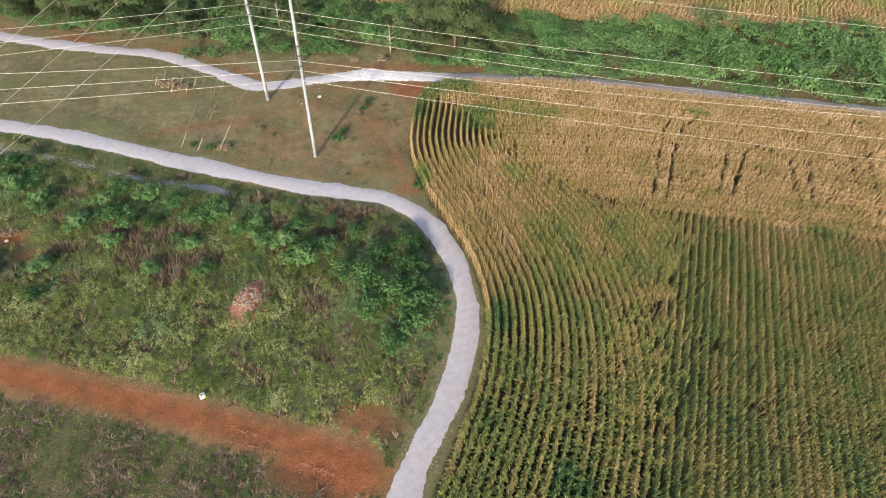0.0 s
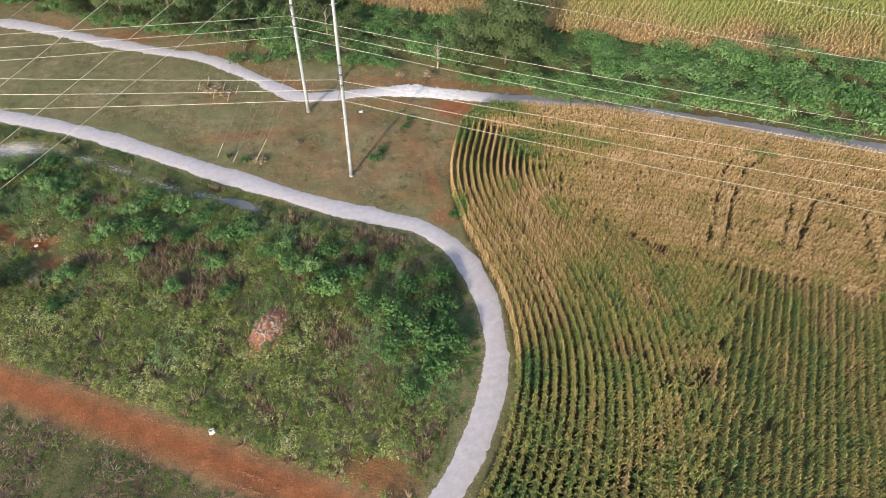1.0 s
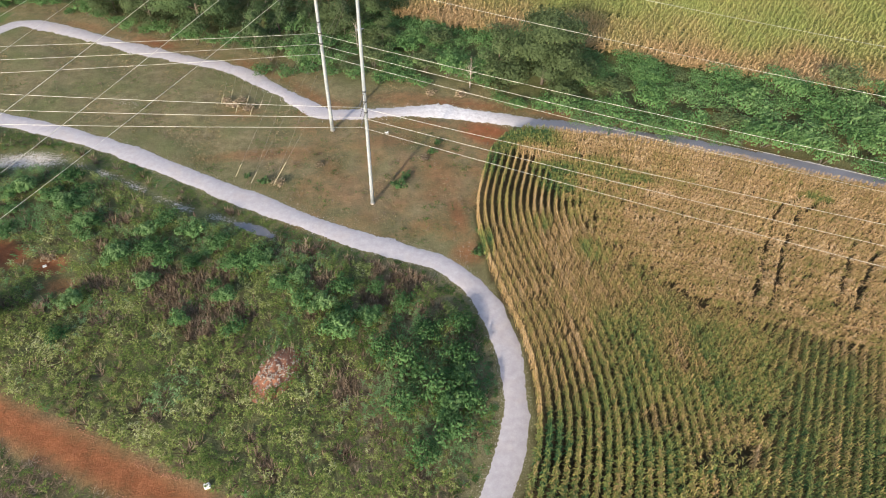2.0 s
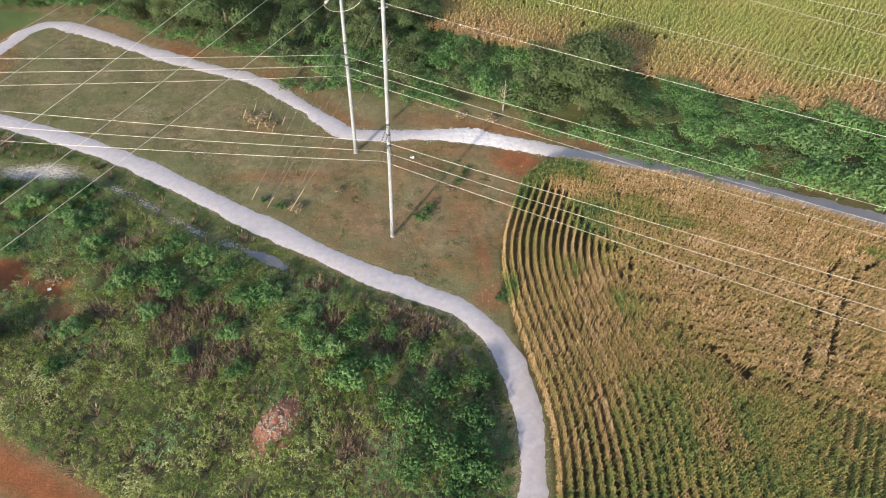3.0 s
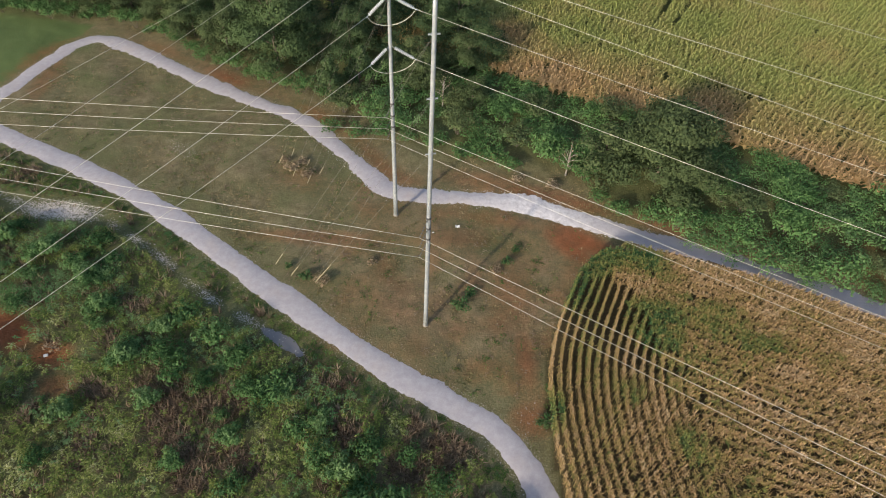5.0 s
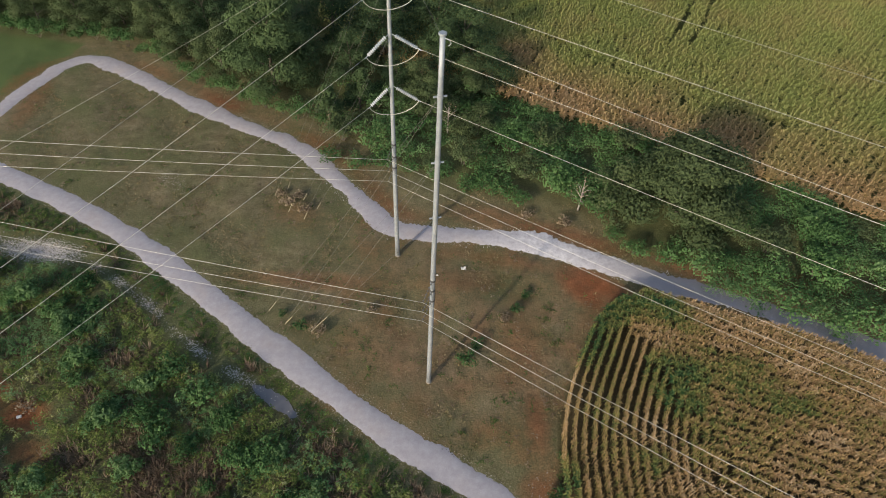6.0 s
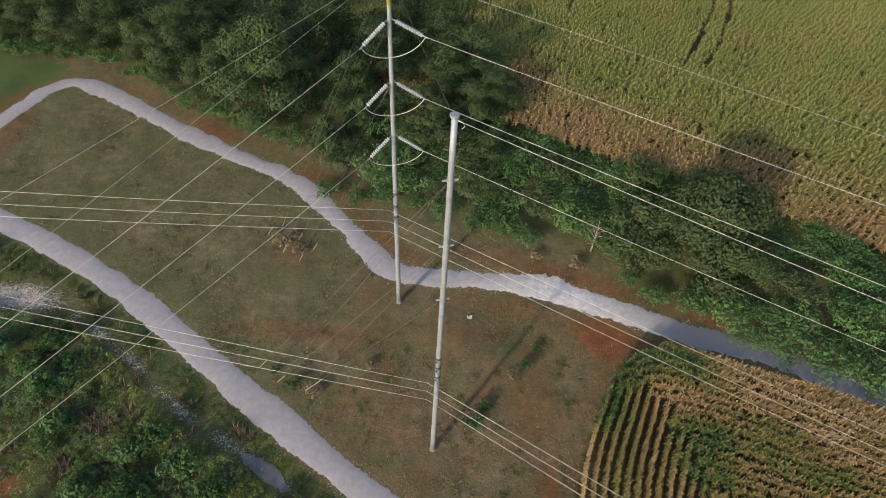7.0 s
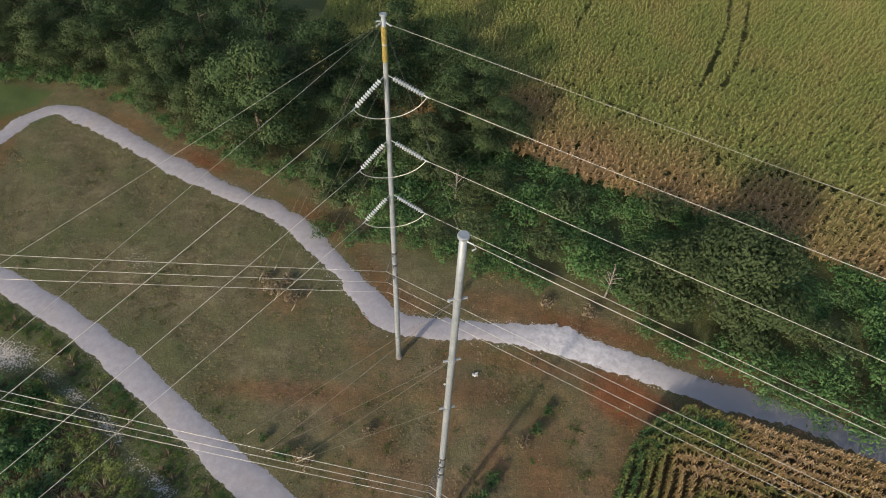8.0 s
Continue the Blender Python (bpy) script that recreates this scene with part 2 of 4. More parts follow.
STRAW = leaf_material("dry_stems", (0.0, (0.105, 0.078, 0.055)), (0.4, (0.195, 0.142, 0.098)), (0.7, (0.290, 0.222, 0.150)), (1.0, (0.42, 0.34, 0.23)), grain=0.5, through=0.3)
TURF = leaf_material("grass_blades", (0.0, (0.065, 0.088, 0.026)), (0.35, (0.150, 0.135, 0.055)), (0.65, (0.265, 0.200, 0.105)), (1.0, (0.38, 0.30, 0.17)), grain=0.3, through=0.3)
BARK = plain("bark", (0.055, 0.042, 0.032), (0.17, 0.14, 0.11), 5.0, 0.9)
PALE_BARK = plain("dead_wood", (0.25, 0.22, 0.19), (0.42, 0.38, 0.34), 5.0, 0.9)
STEEL = plain("galvanised_steel", (0.27, 0.30, 0.325), (0.40, 0.43, 0.455), 2.5, 0.55, 0.3, 0.004)
DARK_STEEL = plain("dark_steel", (0.06, 0.06, 0.065), (0.13, 0.13, 0.13), 8.0, 0.6, 0.3, 0.004)
ALU = plain("aluminium_wire", (0.52, 0.50, 0.43), (0.70, 0.68, 0.60), 9.0, 0.45, 0.2, 0.001)
OLD_STEEL = plain("weathered_wire", (0.11, 0.105, 0.09), (0.20, 0.19, 0.165), 9.0, 0.6, 0.2, 0.001)
GLASSY = plain("grey_porcelain", (0.36, 0.39, 0.42), (0.54, 0.57, 0.60), 8.0, 0.3, 0.0, 0.002)
YELLOW = plain("yellow_plastic", (0.13, 0.10, 0.035), (0.46, 0.36, 0.09), 9.0, 0.5, 0.0, 0.004)
STAKE = plain("pale_yellow_plastic", (0.24, 0.21, 0.13), (0.38, 0.345, 0.23), 3.0, 0.5, 0.0, 0.004)
WHITE = plain("white_plastic", (0.62, 0.60, 0.56), (0.82, 0.80, 0.76), 4.0, 0.6, 0.0, 0.004)
ROCK = plain("pale_rock", (0.26, 0.235, 0.21), (0.44, 0.40, 0.37), 3.0, 0.9, 0.0, 0.05)
RUBBLE = plain("pinkish_rubble", (0.20, 0.145, 0.105), (0.40, 0.325, 0.255), 3.0, 0.95, 0.0, 0.05)
CLOD = plain("dry_red_clay", (0.25, 0.100, 0.052), (0.40, 0.195, 0.115), 4.0, 0.95, 0.0, 0.012)
RED_ROCK = plain("red_rubble", (0.19, 0.070, 0.036), (0.36, 0.165, 0.095), 3.0, 0.95, 0.0, 0.05)

# ---- plan: lines of the place ----
LANE = smooth_line([(-4.0, 4.0), (-1.4, 9.4), (0.8, 13.0), (2.8, 16.1), (5.0, 18.9), (7.2, 22.3), (9.0, 26.0), (10.0, 29.8), (10.1, 34.3), (9.3, 38.9), (7.6, 42.3), (5.0, 45.0), (1.0, 47.0),
                    (-3.8, 48.8), (-9.5, 51.7), (-15.9, 55.1), (-22.6, 58.75), (-29.5, 62.6), (-35.7, 65.6), (-41.6, 67.9), (-47.8, 69.95), (-54.2, 72.0), (-61.4, 74.3)])
ROAD = smooth_line([(-61.4, 72.6), (-60.5, 77.6), (-59.8, 82.2), (-58.9, 88.0), (-57.6, 92.4), (-54.7, 94.4), (-48.0, 92.2), (-38.4, 87.7), (-30.6, 84.7), (-24.0, 82.4), (-19.0, 79.4), (-15.0, 75.9), (-11.0, 72.4),
                    (-8.4, 70.9), (-5.0, 70.7), (0.0, 71.2), (4.0, 71.4), (8.8, 70.9), (14.2, 69.5), (19.0, 68.5), (26.0, 67.1), (33.0, 65.3), (42.0, 62.5), (49.5, 59.7), (62.0, 55.0), (76.0, 49.8), (110.0, 37.0)])
CORN_EDGE = [(-7.4, -4.0), (-2.2, 4.0), (1.8, 10.8), (5.1, 15.7), (8.1, 19.8), (10.5, 24.3), (11.6, 29.5), (11.4, 35.4), (10.0, 40.6), (9.0, 46.0), (8.6, 51.0), (9.3, 55.0), (10.9, 60.0), (13.0, 64.0), (16.4, 66.0), (21.0, 65.5),
             (28.0, 64.2), (35.4, 62.2), (54.5, 55.0), (73.0, 48.0), (112.0, 33.0), (112.0, -4.0)]
NORTH_EDGE = [(16.4, 66.0), (28.0, 64.2), (35.4, 62.2), (54.5, 55.0), (73.0, 48.0), (112.0, 33.0)]
FAR_FIELD = [(-14.0, 99.0), (0.0, 95.6), (9.0, 91.8), (22.0, 87.9), (33.5, 83.7), (42.0, 80.2), (58.0, 75.6), (78.0, 72.0), (95.0, 65.0), (150.0, 46.0), (150.0, 190.0), (-40.0, 190.0), (-28.0, 110.0)]
DITCH = smooth_line([(-50.0, 63.4), (-43.7, 61.8), (-37.2, 61.6), (-29.8, 58.2), (-25.5, 55.6), (-21.4, 53.4), (-15.7, 51.2), (-11.6, 49.0)])
TRACK = smooth_line([(-60.0, 44.0), (-45.0, 37.2), (-30.0, 30.1), (-24.2, 27.5), (-16.6, 23.9), (-10.6, 20.9), (-5.0, 18.2), (-0.5, 15.6)])


def below(line, x, y):
    return y < np.interp(x, line[:, 0], line[:, 1])


def ground():
    near_x, near_y = np.arange(-85, 60.1, 0.55), np.arange(0, 112.1, 0.55)
    far = np.array([3, 8, 18, 40, 90, 220, 600, 1500, 3000.0])
    gx = np.r_[near_x[0] - far[::-1], near_x, near_x[-1] + far]
    gy = np.r_[near_y[0] - far[::-1], near_y, near_y[-1] + far]
    x, y = np.meshgrid(gx, gy)
    x, y = x.ravel(), y.ravel()
    lane, road, track = away(LANE[::3], x, y), away(ROAD[::3], x, y), away(TRACK[::3], x, y)
    corn, far_corn = inside(CORN_EDGE, x, y), inside(FAR_FIELD, x, y)
    z = 0.10 * wave(x, y, 9, 3) + 0.04 * wave(x, y, 2.5, 4)
    z = z * np.clip((np.minimum(lane, road) - 1.0) / 3, 0, 1)
    z -= 0.12 * np.exp(-(away(DITCH[::3], x, y) / 0.9) ** 2)
    soil = np.clip(1.25 - track / 1.9, 0, 1)
    soil = np.maximum(soil, 1.3 * blot(x, y, -4.2, 16.2, 6.5, 3.2, -22))
    soil = np.maximum(soil, 0.75 * blot(x, y, -1.0, 19.5, 4.5, 2.6, -20))
    soil = np.maximum(soil, 1.0 * blot(x, y, 12.4, 67.0, 5.2, 2.0, -25))
    soil = np.maximum(soil, 0.68 * blot(x, y, 6.9, 52.0, 1.5, 4.4, 8))
    soil = np.maximum(soil, 0.7 * blot(x, y, 7.6, 46.6, 2.4, 2.2))
    soil = np.maximum(soil, 0.95 * blot(x, y, 10.8, 66.0, 4.4, 2.0, -40))
    soil = np.maximum(soil, 0.52 * blot(x, y, 3.2, 68.4, 7.5, 1.4, -4))
    soil = np.maximum(soil, 0.50 * blot(x, y, 5.4, 58.6, 3.6, 6.5, 8))
    soil = np.maximum(soil, 0.50 * blot(x, y, -14.5, 62.8, 12.0, 1.5, 5))
    soil = np.maximum(soil, 0.46 * blot(x, y, -1.0, 65.0, 7.0, 2.4, 10))
    soil = np.maximum(soil, 0.34 * blot(x, y, -6.5, 56.0, 8.0, 3.6, -18))
    soil = np.maximum(soil, 0.32 * blot(x, y, -19.0, 71.0, 5.0, 3.0, -20))
    soil = np.maximum(soil, 0.48 * blot(x, y, -57.0, 84.0, 2.2, 8.0, 12))
    soil = np.maximum(soil, 1.2 * blot(x, y, -38.5, 47.8, 4.2, 2.4, -20))
    soil = np.maximum(soil, 1.0 * blot(x, y, -33.2, 46.2, 2.6, 1.8))
    soil = np.maximum(soil, 0.7 * blot(x, y, -31.2, 43.6, 2.4, 1.4))
    soil = np.maximum(soil, (0.24 + 0.16 * wave(x, y, 4, 14)) * np.clip((x + 18) / 8, 0, 1) * (y > 48) * (y < 72))
    north = (y > np.interp(x, ROAD[::-1][:, 0][::-1], ROAD[:, 1])) & (road > 1.0)
    bank = np.clip(1.15 - np.abs(road - 2.2) / 1.9, 0, 1) * north
    soil = np.maximum(soil, (0.54 + 0.3 * blot(x, y, -28.0, 87.0, 14.0, 6.0, -22)) * bank * np.clip((32 - x) / 10, 0.1, 1) * np.clip(0.75 + 0.6 * wave(x, y, 14, 8), 0.3, 1.2))
    soil = np.where(corn, 0.12, soil)
    soil = np.where(far_corn, 0.08, soil)
    between = (away(LANE[::3], x, y) < 40) & (y > np.interp(x, LANE[::-1][:, 0], LANE[::-1][:, 1])) & ~corn
    weedy = ~between & (lane > 1.2) & (y < 72) & ~corn & (track > 2.0)
    green = np.where(weedy, 0.7, 0.22 + 0.16 * np.clip((-8 - x) / 12, 0, 1) + 0.2 * wave(x, y, 17, 11) + 0.18 * wave(x, y, 5, 12))
    green = np.where(north & (road > 3.2), np.where(x < 15, np.interp(road, [3.2, 6.0, 10.0], [0.15, 0.35, 0.85]), 0.8), green)
    soil = np.maximum(soil, 0.5 * blot(x, y, 2.0, 74.0, 8.0, 2.6, -5))
    green = np.maximum(green, 0.9 * blot(x, y, -2.0, 21.2, 5.0, 2.0, -25))
    green = np.maximum(green, np.clip(1.4 - np.abs(lane - 2.2) / 1.3, 0, 0.38) * (y < 60))
    green = np.where(corn | far_corn, 0.95, green)
    lawn = np.clip((away(ROAD[:90:3], x, y) - 0.9) / 1.5, 0, 1) * (x < np.interp(y, [70, 78, 88, 93, 96, 100, 130], [-62.5, -61.5, -60.2, -58.8, -58.4, -58, -58])) * (y > 72) * np.clip(98.5 - y, 0, 1)
    stony = np.clip(0.72 - away(DITCH[::3], x, y) / 1.5, 0, 1) * np.clip(0.75 + 0.5 * wave(x, y, 5, 21), 0, 1)
    stony = np.maximum(stony, 0.8 * blot(x, y, -42.0, 62.0, 6.5, 2.2))
    stony = np.maximum(stony, np.clip(0.62 - np.minimum(lane, road) / 4.2, 0, 1))
    stony = np.maximum(stony, 0.38 * blot(x, y, -34.0, 73.5, 5.0, 2.0, -25))
    nx, ny = len(gx), len(gy)
    i = (np.arange(ny - 1)[:, None] * nx + np.arange(nx - 1)).ravel()
    faces = np.stack([i, i + 1, i + nx + 1, i + nx], 1)
    # corn ground carries painted row shade; south of the track only dark soil
    me = mesh_np("ground", np.stack([x, y, z], 1), faces, GROUND, True, soil=soil, green=green, lawn=lawn, stony=stony, tilth_shade=np.maximum(corn * 0.9 + far_corn * 0.1, 0.5 * (weedy & below(TRACK, x, y))))
    thing("ground", me, kind="structure", category="ground", label="dry grass and red clay ground with weedy patches")


def ribbon(name, line, width, seed, label, rough=1.0, greyed_from=1e9, swell=1e3):
    """A gravel way: a slightly crowned strip with ragged edges."""
    r = np.random.default_rng(seed)
    line = smooth_line(line[::2], 0.22)
    d = np.gradient(line, axis=0)
    d /= np.linalg.norm(d, axis=1)[:, None]
    nrm = np.stack([-d[:, 1], d[:, 0]], 1)
    n = len(line)

    def rag():
        k = np.convolve(r.normal(0, 1, n + 40), np.ones(9) / 9, "same")[20:20 + n]
        return rough * 0.04 * r.normal(0, 1, n) + rough * 0.24 * k + 0.10 * np.sin(np.arange(n) * 0.09 + seed)

    us = np.array([-1, -0.8, -0.35, 0, 0.35, 0.8, 1.0])
    hs = np.array([-0.03, 0.035, 0.05, 0.075, 0.05, 0.035, -0.03])
    wide = width / 2 + 0.32 * np.exp(-((line[:, 0] - swell) / 6.0) ** 2)
    left, right = wide + rag(), wide + rag()
    rows = []
    for u, h in zip(us, hs):
        w = np.where(u > 0, left, right)[:, None]
        rows.append(np.c_[line + nrm * u * w, np.full(n, h) + 0.004 * r.normal(0, 1, n)])
    v = np.stack(rows, 1).reshape(-1, 3)
    m = len(us)
    i = (np.arange(n - 1)[:, None] * m + np.arange(m - 1)).ravel()
    greyed = np.repeat(np.clip((line[:, 0] - greyed_from) / 7, 0, 1), m)
    me = mesh_np(name, v, np.stack([i, i + m, i + m + 1, i + 1], 1), GRAVEL, True, greyed=greyed, fresh=np.repeat(np.exp(-((line[:, 0] - swell) / 6.5) ** 2), m))
    return thing(name, me, kind="structure", category="gravel path", label=label)


ground()
ribbon("gravel_path", np.concatenate([[(-17.5, -16.0), (-14.4, -12.0), (-11.2, -7.4), (-9.4, -4.6), (-7.4, -1.5), (-5.7, 1.2), (-4.9, 2.5)], LANE]), 2.45, 1, "pale crushed-gravel path curving past the corn field")
ribbon("gravel_road", ROAD, 2.45, 2, "pale gravel farm track along the shrub belt", 1.7, greyed_from=11.0, swell=8.0)


# ---- steel poles and their wires ----
POLE_N, POLE_F = np.array([-2.26, 54.18]), np.array([-7.50, 67.38])


def heading(az, slope=0.0):
    a = radians(az)
    return np.array([math.cos(a), math.sin(a), slope])


def wire(name, start, az, slope, length, radius, label, group, lift=0.0):
    """A hanging wire that leaves start with the given slope and flattens out along its way."""
    s = np.linspace(0, 1, 40)[:, None] * length
    p = np.asarray(start, float) + heading(az) * s
    p[:, 2] += (slope * s + lift * s**2)[:, 0]
    v, f = tube(p, radius, 6)
    thing(name, mesh_np(name, v, f, ALU, True), category="power line", group=group, label=label)


def stay(a, b, radius=0.007, name="guy_wire", label="thin twisted steel guy wire from pole to anchor"):
    v, f = tube(np.linspace(a, b, 6), radius, 5)
    thing(name, mesh_np(name, v, f, OLD_STEEL, True), category="guy wire", group="guy wires of the poles", label=label)


def pole(at, height, r0, r1, label):
    ob = thing("utility_pole", None, (*at, 0), category="utility pole", group="steel power poles", label=label)
    z = np.linspace(-0.1, height, 14)
    v, f = tube(np.c_[0 * z, 0 * z, z], np.linspace(r0, r1, 14), 16)
    part("shaft", mesh_np("shaft", v, f, STEEL, True), ob)
    v, f = tube([(0, 0, height - 0.02), (0, 0, height + 0.06), (0, 0, height + 0.08)], [r1 * 1.5, r1 * 1.5, r1 * 1.3], 16)
    part("cap", mesh_np("cap", v, f, STEEL), ob, "flat steel pole cap")
    v, f = tube([(0, 0, -0.05), (0, 0, 0.12)], [r0 * 1.25, r0 * 1.2], 16)
    part("footing", mesh_np("footing", v, f, ROCK), ob, "low concrete collar at the ground")
    return ob


def band(ob, z, r, mat=STEEL, lugs=True):
    v, f = tube([(0, 0, z - 0.09), (0, 0, z + 0.09)], r * 1.16, 14)
    clasp = part("band", mesh_np("band", v, f, mat), ob)
    if lugs:
        for a in (200, 20):
            d = heading(a)
            v, f = tube([d * r + (0, 0, z), d * (r + 0.2) + (0, 0, z)], 0.05, 6)
            part("lug", mesh_np("lug", v, f, mat), clasp)


near = pole(POLE_N, 31.15, 0.195, 0.125, "tall tapered galvanised steel pole standing in dry grass")
far = pole(POLE_F, 30.62, 0.225, 0.115, "tall steel pole with six insulator strings beside the gravel road")
for z in (28.07, 24.06, 19.92):
    band(near, z, 0.195 - 0.07 * z / 31)
for ob, r0, r1, zs in ((near, 0.195, 0.125, (14.03, 12.97, 11.83)), (far, 0.225, 0.115, (14.0, 12.74, 11.56))):
    for z in zs:
        band(ob, z, r0 - (r0 - r1) * z / 31, DARK_STEEL, False)
# yellow guard on the head of the far pole
for k, (z0, z1) in enumerate(((28.3, 29.15), (29.25, 30.1))):
    v, f = tube([(0, 0, z0), (0, 0, z1)], 0.135, 12)
    part("guard", mesh_np("guard", v, f, YELLOW), far, "yellow plastic sleeve round the pole head")
for a in (160, -20, -130):
    d = heading(a)
    v, f = tube([d * 0.14 + (0, 0, 30.3), d * 0.42 + (0, 0, 30.2)], 0.035, 6)
    part("bracket", mesh_np("bracket", v, f, STEEL), far)
d = heading(-20)
v, f = tube([d * 0.1 + (0, 0, 31.0), d * 0.34 + (0, 0, 30.98), d * 0.42 + (0, 0, 30.85), d * 0.31 + (0, 0, 30.7)], 0.024, 6)
part("bracket", mesh_np("bracket", v, f, STEEL), near)

# lower circuit: three leaning insulators on each pole, wires to both sides
HANG = {"near": ((-2.72, 52.92, 13.15), (-2.72, 52.92, 12.08), (-2.72, 52.92, 10.98)), "far": ((-7.83, 66.25, 13.25), (-7.83, 66.25, 12.05), (-7.83, 66.25, 10.9))}
LEFT = {"near": (177.0, (0.0, -0.02, -0.035)), "far": (-172.5, (0.006, 0.0, -0.008))}
RIGHT = {"near": (-24.0, (0.02, 0.0, -0.02)), "far": (-19.0, (-0.072, -0.08, -0.085))}
for ob, key, xy, zs in ((near, "near", POLE_N, (14.03, 12.97, 11.83)), (far, "far", POLE_F, (14.0, 12.74, 11.56))):
    for i, (h, z) in enumerate(zip(HANG[key], zs)):
        a, b = np.array([0, 0, z]), np.array(h) - (*xy, 0)
        out = (b - a) / np.linalg.norm(b - a)
        v, f = disc_stack(a + out * 0.2, b, 6, 0.06, 8)
        part("insulator", mesh_np("insulator", v, f, DARK_STEEL), ob, "slim dark polymer insulator")
        wire("power_line", h, LEFT[key][0], LEFT[key][1][i], 130, 0.014, "pale bare aluminium wire of the lower circuit", "lower circuit wires", 0.0004)
        wire("power_line", h, RIGHT[key][0], RIGHT[key][1][i], 130, 0.014, "pale bare aluminium wire of the lower circuit", "lower circuit wires", 0.0004)

# upper circuit: dead-end strings on the far pole
v, f = tube([(0, 0, -0.05), (0, 0, -0.035), (0, 0, -0.01), (0, 0, 0.035), (0, 0, 0.05)], [0.10, 0.135, 0.13, 0.07, 0.035], 12)
BELL = mesh_np("bell", v, f, GLASSY)
for z, ls, rs in ((27.6, -0.25, -0.05), (23.6, -0.225, -0.06), (19.5, -0.185, -0.06)):
    ends = []
    for az, sl in ((-125.0, ls - 0.2), (-20.5, rs - 0.15)):
        d = heading(az, sl)
        d = d / np.linalg.norm(d)
        v, f = tube([d * 0.15 + (0, 0, z), d * 0.5 + (0, 0, z)], 0.025, 6)
        part("link", mesh_np("link", v, f, STEEL), far)
        v, f = tube([d * 0.45 + (0, 0, z), d * 2.25 + (0, 0, z)], 0.028, 6)
        string = part("insulator", mesh_np("insulator", v, f, STEEL), far, "string of twelve grey porcelain bells")
        for k in range(12):
            at = d * (0.45 + 1.8 * (k + 0.5) / 12) + (0, 0, z)
            part("bell", BELL, string).matrix_basis = Matrix.Translation(at) @ Vector(d).to_track_quat("Z", "Y").to_matrix().to_4x4()
        ends.append(d * 2.4 + (0, 0, z))
        v, f = tube([d * 2.2 + (0, 0, z), d * 2.55 + (0, 0, z)], 0.035, 6)
        part("clamp", mesh_np("clamp", v, f, STEEL), far)
    t = np.linspace(0, 1, 17)[:, None]
    dip = np.array([-0.12, -0.42, 0.0]) + (ends[0] + ends[1]) / 2 * (1, 1, 0) * 0.1 + (0, 0, z - 2.05)
    curve = ends[0] * (1 - t) ** 3 + 3 * (ends[0] * 0.25 + dip * 0.75 + (-0.7, -0.35, -0.5)) * t * (1 - t) ** 2 + 3 * (ends[1] * 0.25 + dip * 0.75 + (0.9, -0.1, -0.5)) * t**2 * (1 - t) + ends[1] * t**3
    v, f = tube(curve, 0.022, 6)
    part("jumper", mesh_np("jumper", v, f, ALU, True), far, "looped jumper cable under the insulators")
    wire("power_line", ends[0] + (*POLE_F, 0), -125.0, ls, 110, 0.013, "pale bare aluminium conductor of the upper circuit", "upper circuit wires", 0.0008)
    wire("power_line", ends[1] + (*POLE_F, 0), -20.5, rs, 130, 0.013, "pale bare aluminium conductor of the upper circuit", "upper circuit wires", 0.0004)
TOP_F, TOP_N = np.array([*POLE_F, 30.25]), np.array([*POLE_N, 31.1])
wire("shield_wire", TOP_F + heading(-20) * 0.4, -20.3, -0.05, 130, 0.008, "thin steel shield wire from the pole top", "shield wires", 0.0003)
wire("shield_wire", TOP_N + heading(-20) * 0.33 + (0, 0, -0.12), -18.5, -0.10, 130, 0.009, "thin steel shield wire from the pole top", "shield wires", 0.0004)
wire("shield_wire", TOP_F + heading(-133) * 0.4, -133.3, -0.262, 110, 0.006, "thin steel shield wire from the pole top", "shield wires", 0.0008)
wire("shield_wire", TOP_F + heading(-118) * 0.4, -117.9, -0.185, 110, 0.006, "thin steel shield wire from the pole top", "shield wires", 0.0008)
stay(TOP_F + heading(-70) * 0.2, TOP_N + (-0.1, 0.1, 0), name="span_wire", label="thin steel wire between the two pole tops")

# guys to their anchors, each with a yellow marker sleeve at the foot
ANCHORS_F = [(-22.2, 73.3), (-21.2, 74.6), (-20.0, 71.3), (-19.0, 73.2), (-18.1, 70.4), (-17.2, 72.2)]
ANCHORS_N = [(-17.8, 58.8), (-15.9, 57.7), (-13.4, 57.3)]


def marker(foot, top, length, mat, label):
    a, b = np.array([*foot, -0.05]), np.array(top)
    d = (b - a) / np.linalg.norm(b - a)
    v, f = tube([a, a + d * length * 0.5, a + d * length], [0.036, 0.034, 0.032], 8)
    thing("guy_marker", mesh_np("guy_marker", v, f, mat), category="guy marker", group="guy markers", label=label)


for i, a in enumerate(ANCHORS_F):
    top = (*POLE_F, (30.3, 30.3, 27.4, 23.4, 23.4, 19.4)[i])
    stay((*a, 0.0), top, 0.007)
    marker(a, top, 1.7, STAKE, "faded yellow plastic marker sleeve on a guy wire")
for i, a in enumerate(ANCHORS_N):
    for z in ((28.07,), (28.07, 24.06), (24.06, 19.92))[i]:
        stay((*a, 0.0), (*POLE_N, z), 0.008)
    marker(a, (*POLE_N, (28.07, 24.06, 19.92)[i]), (2.6, 2.2, 4.4)[i], STAKE, "long faded yellow marker sleeve on a guy wire")


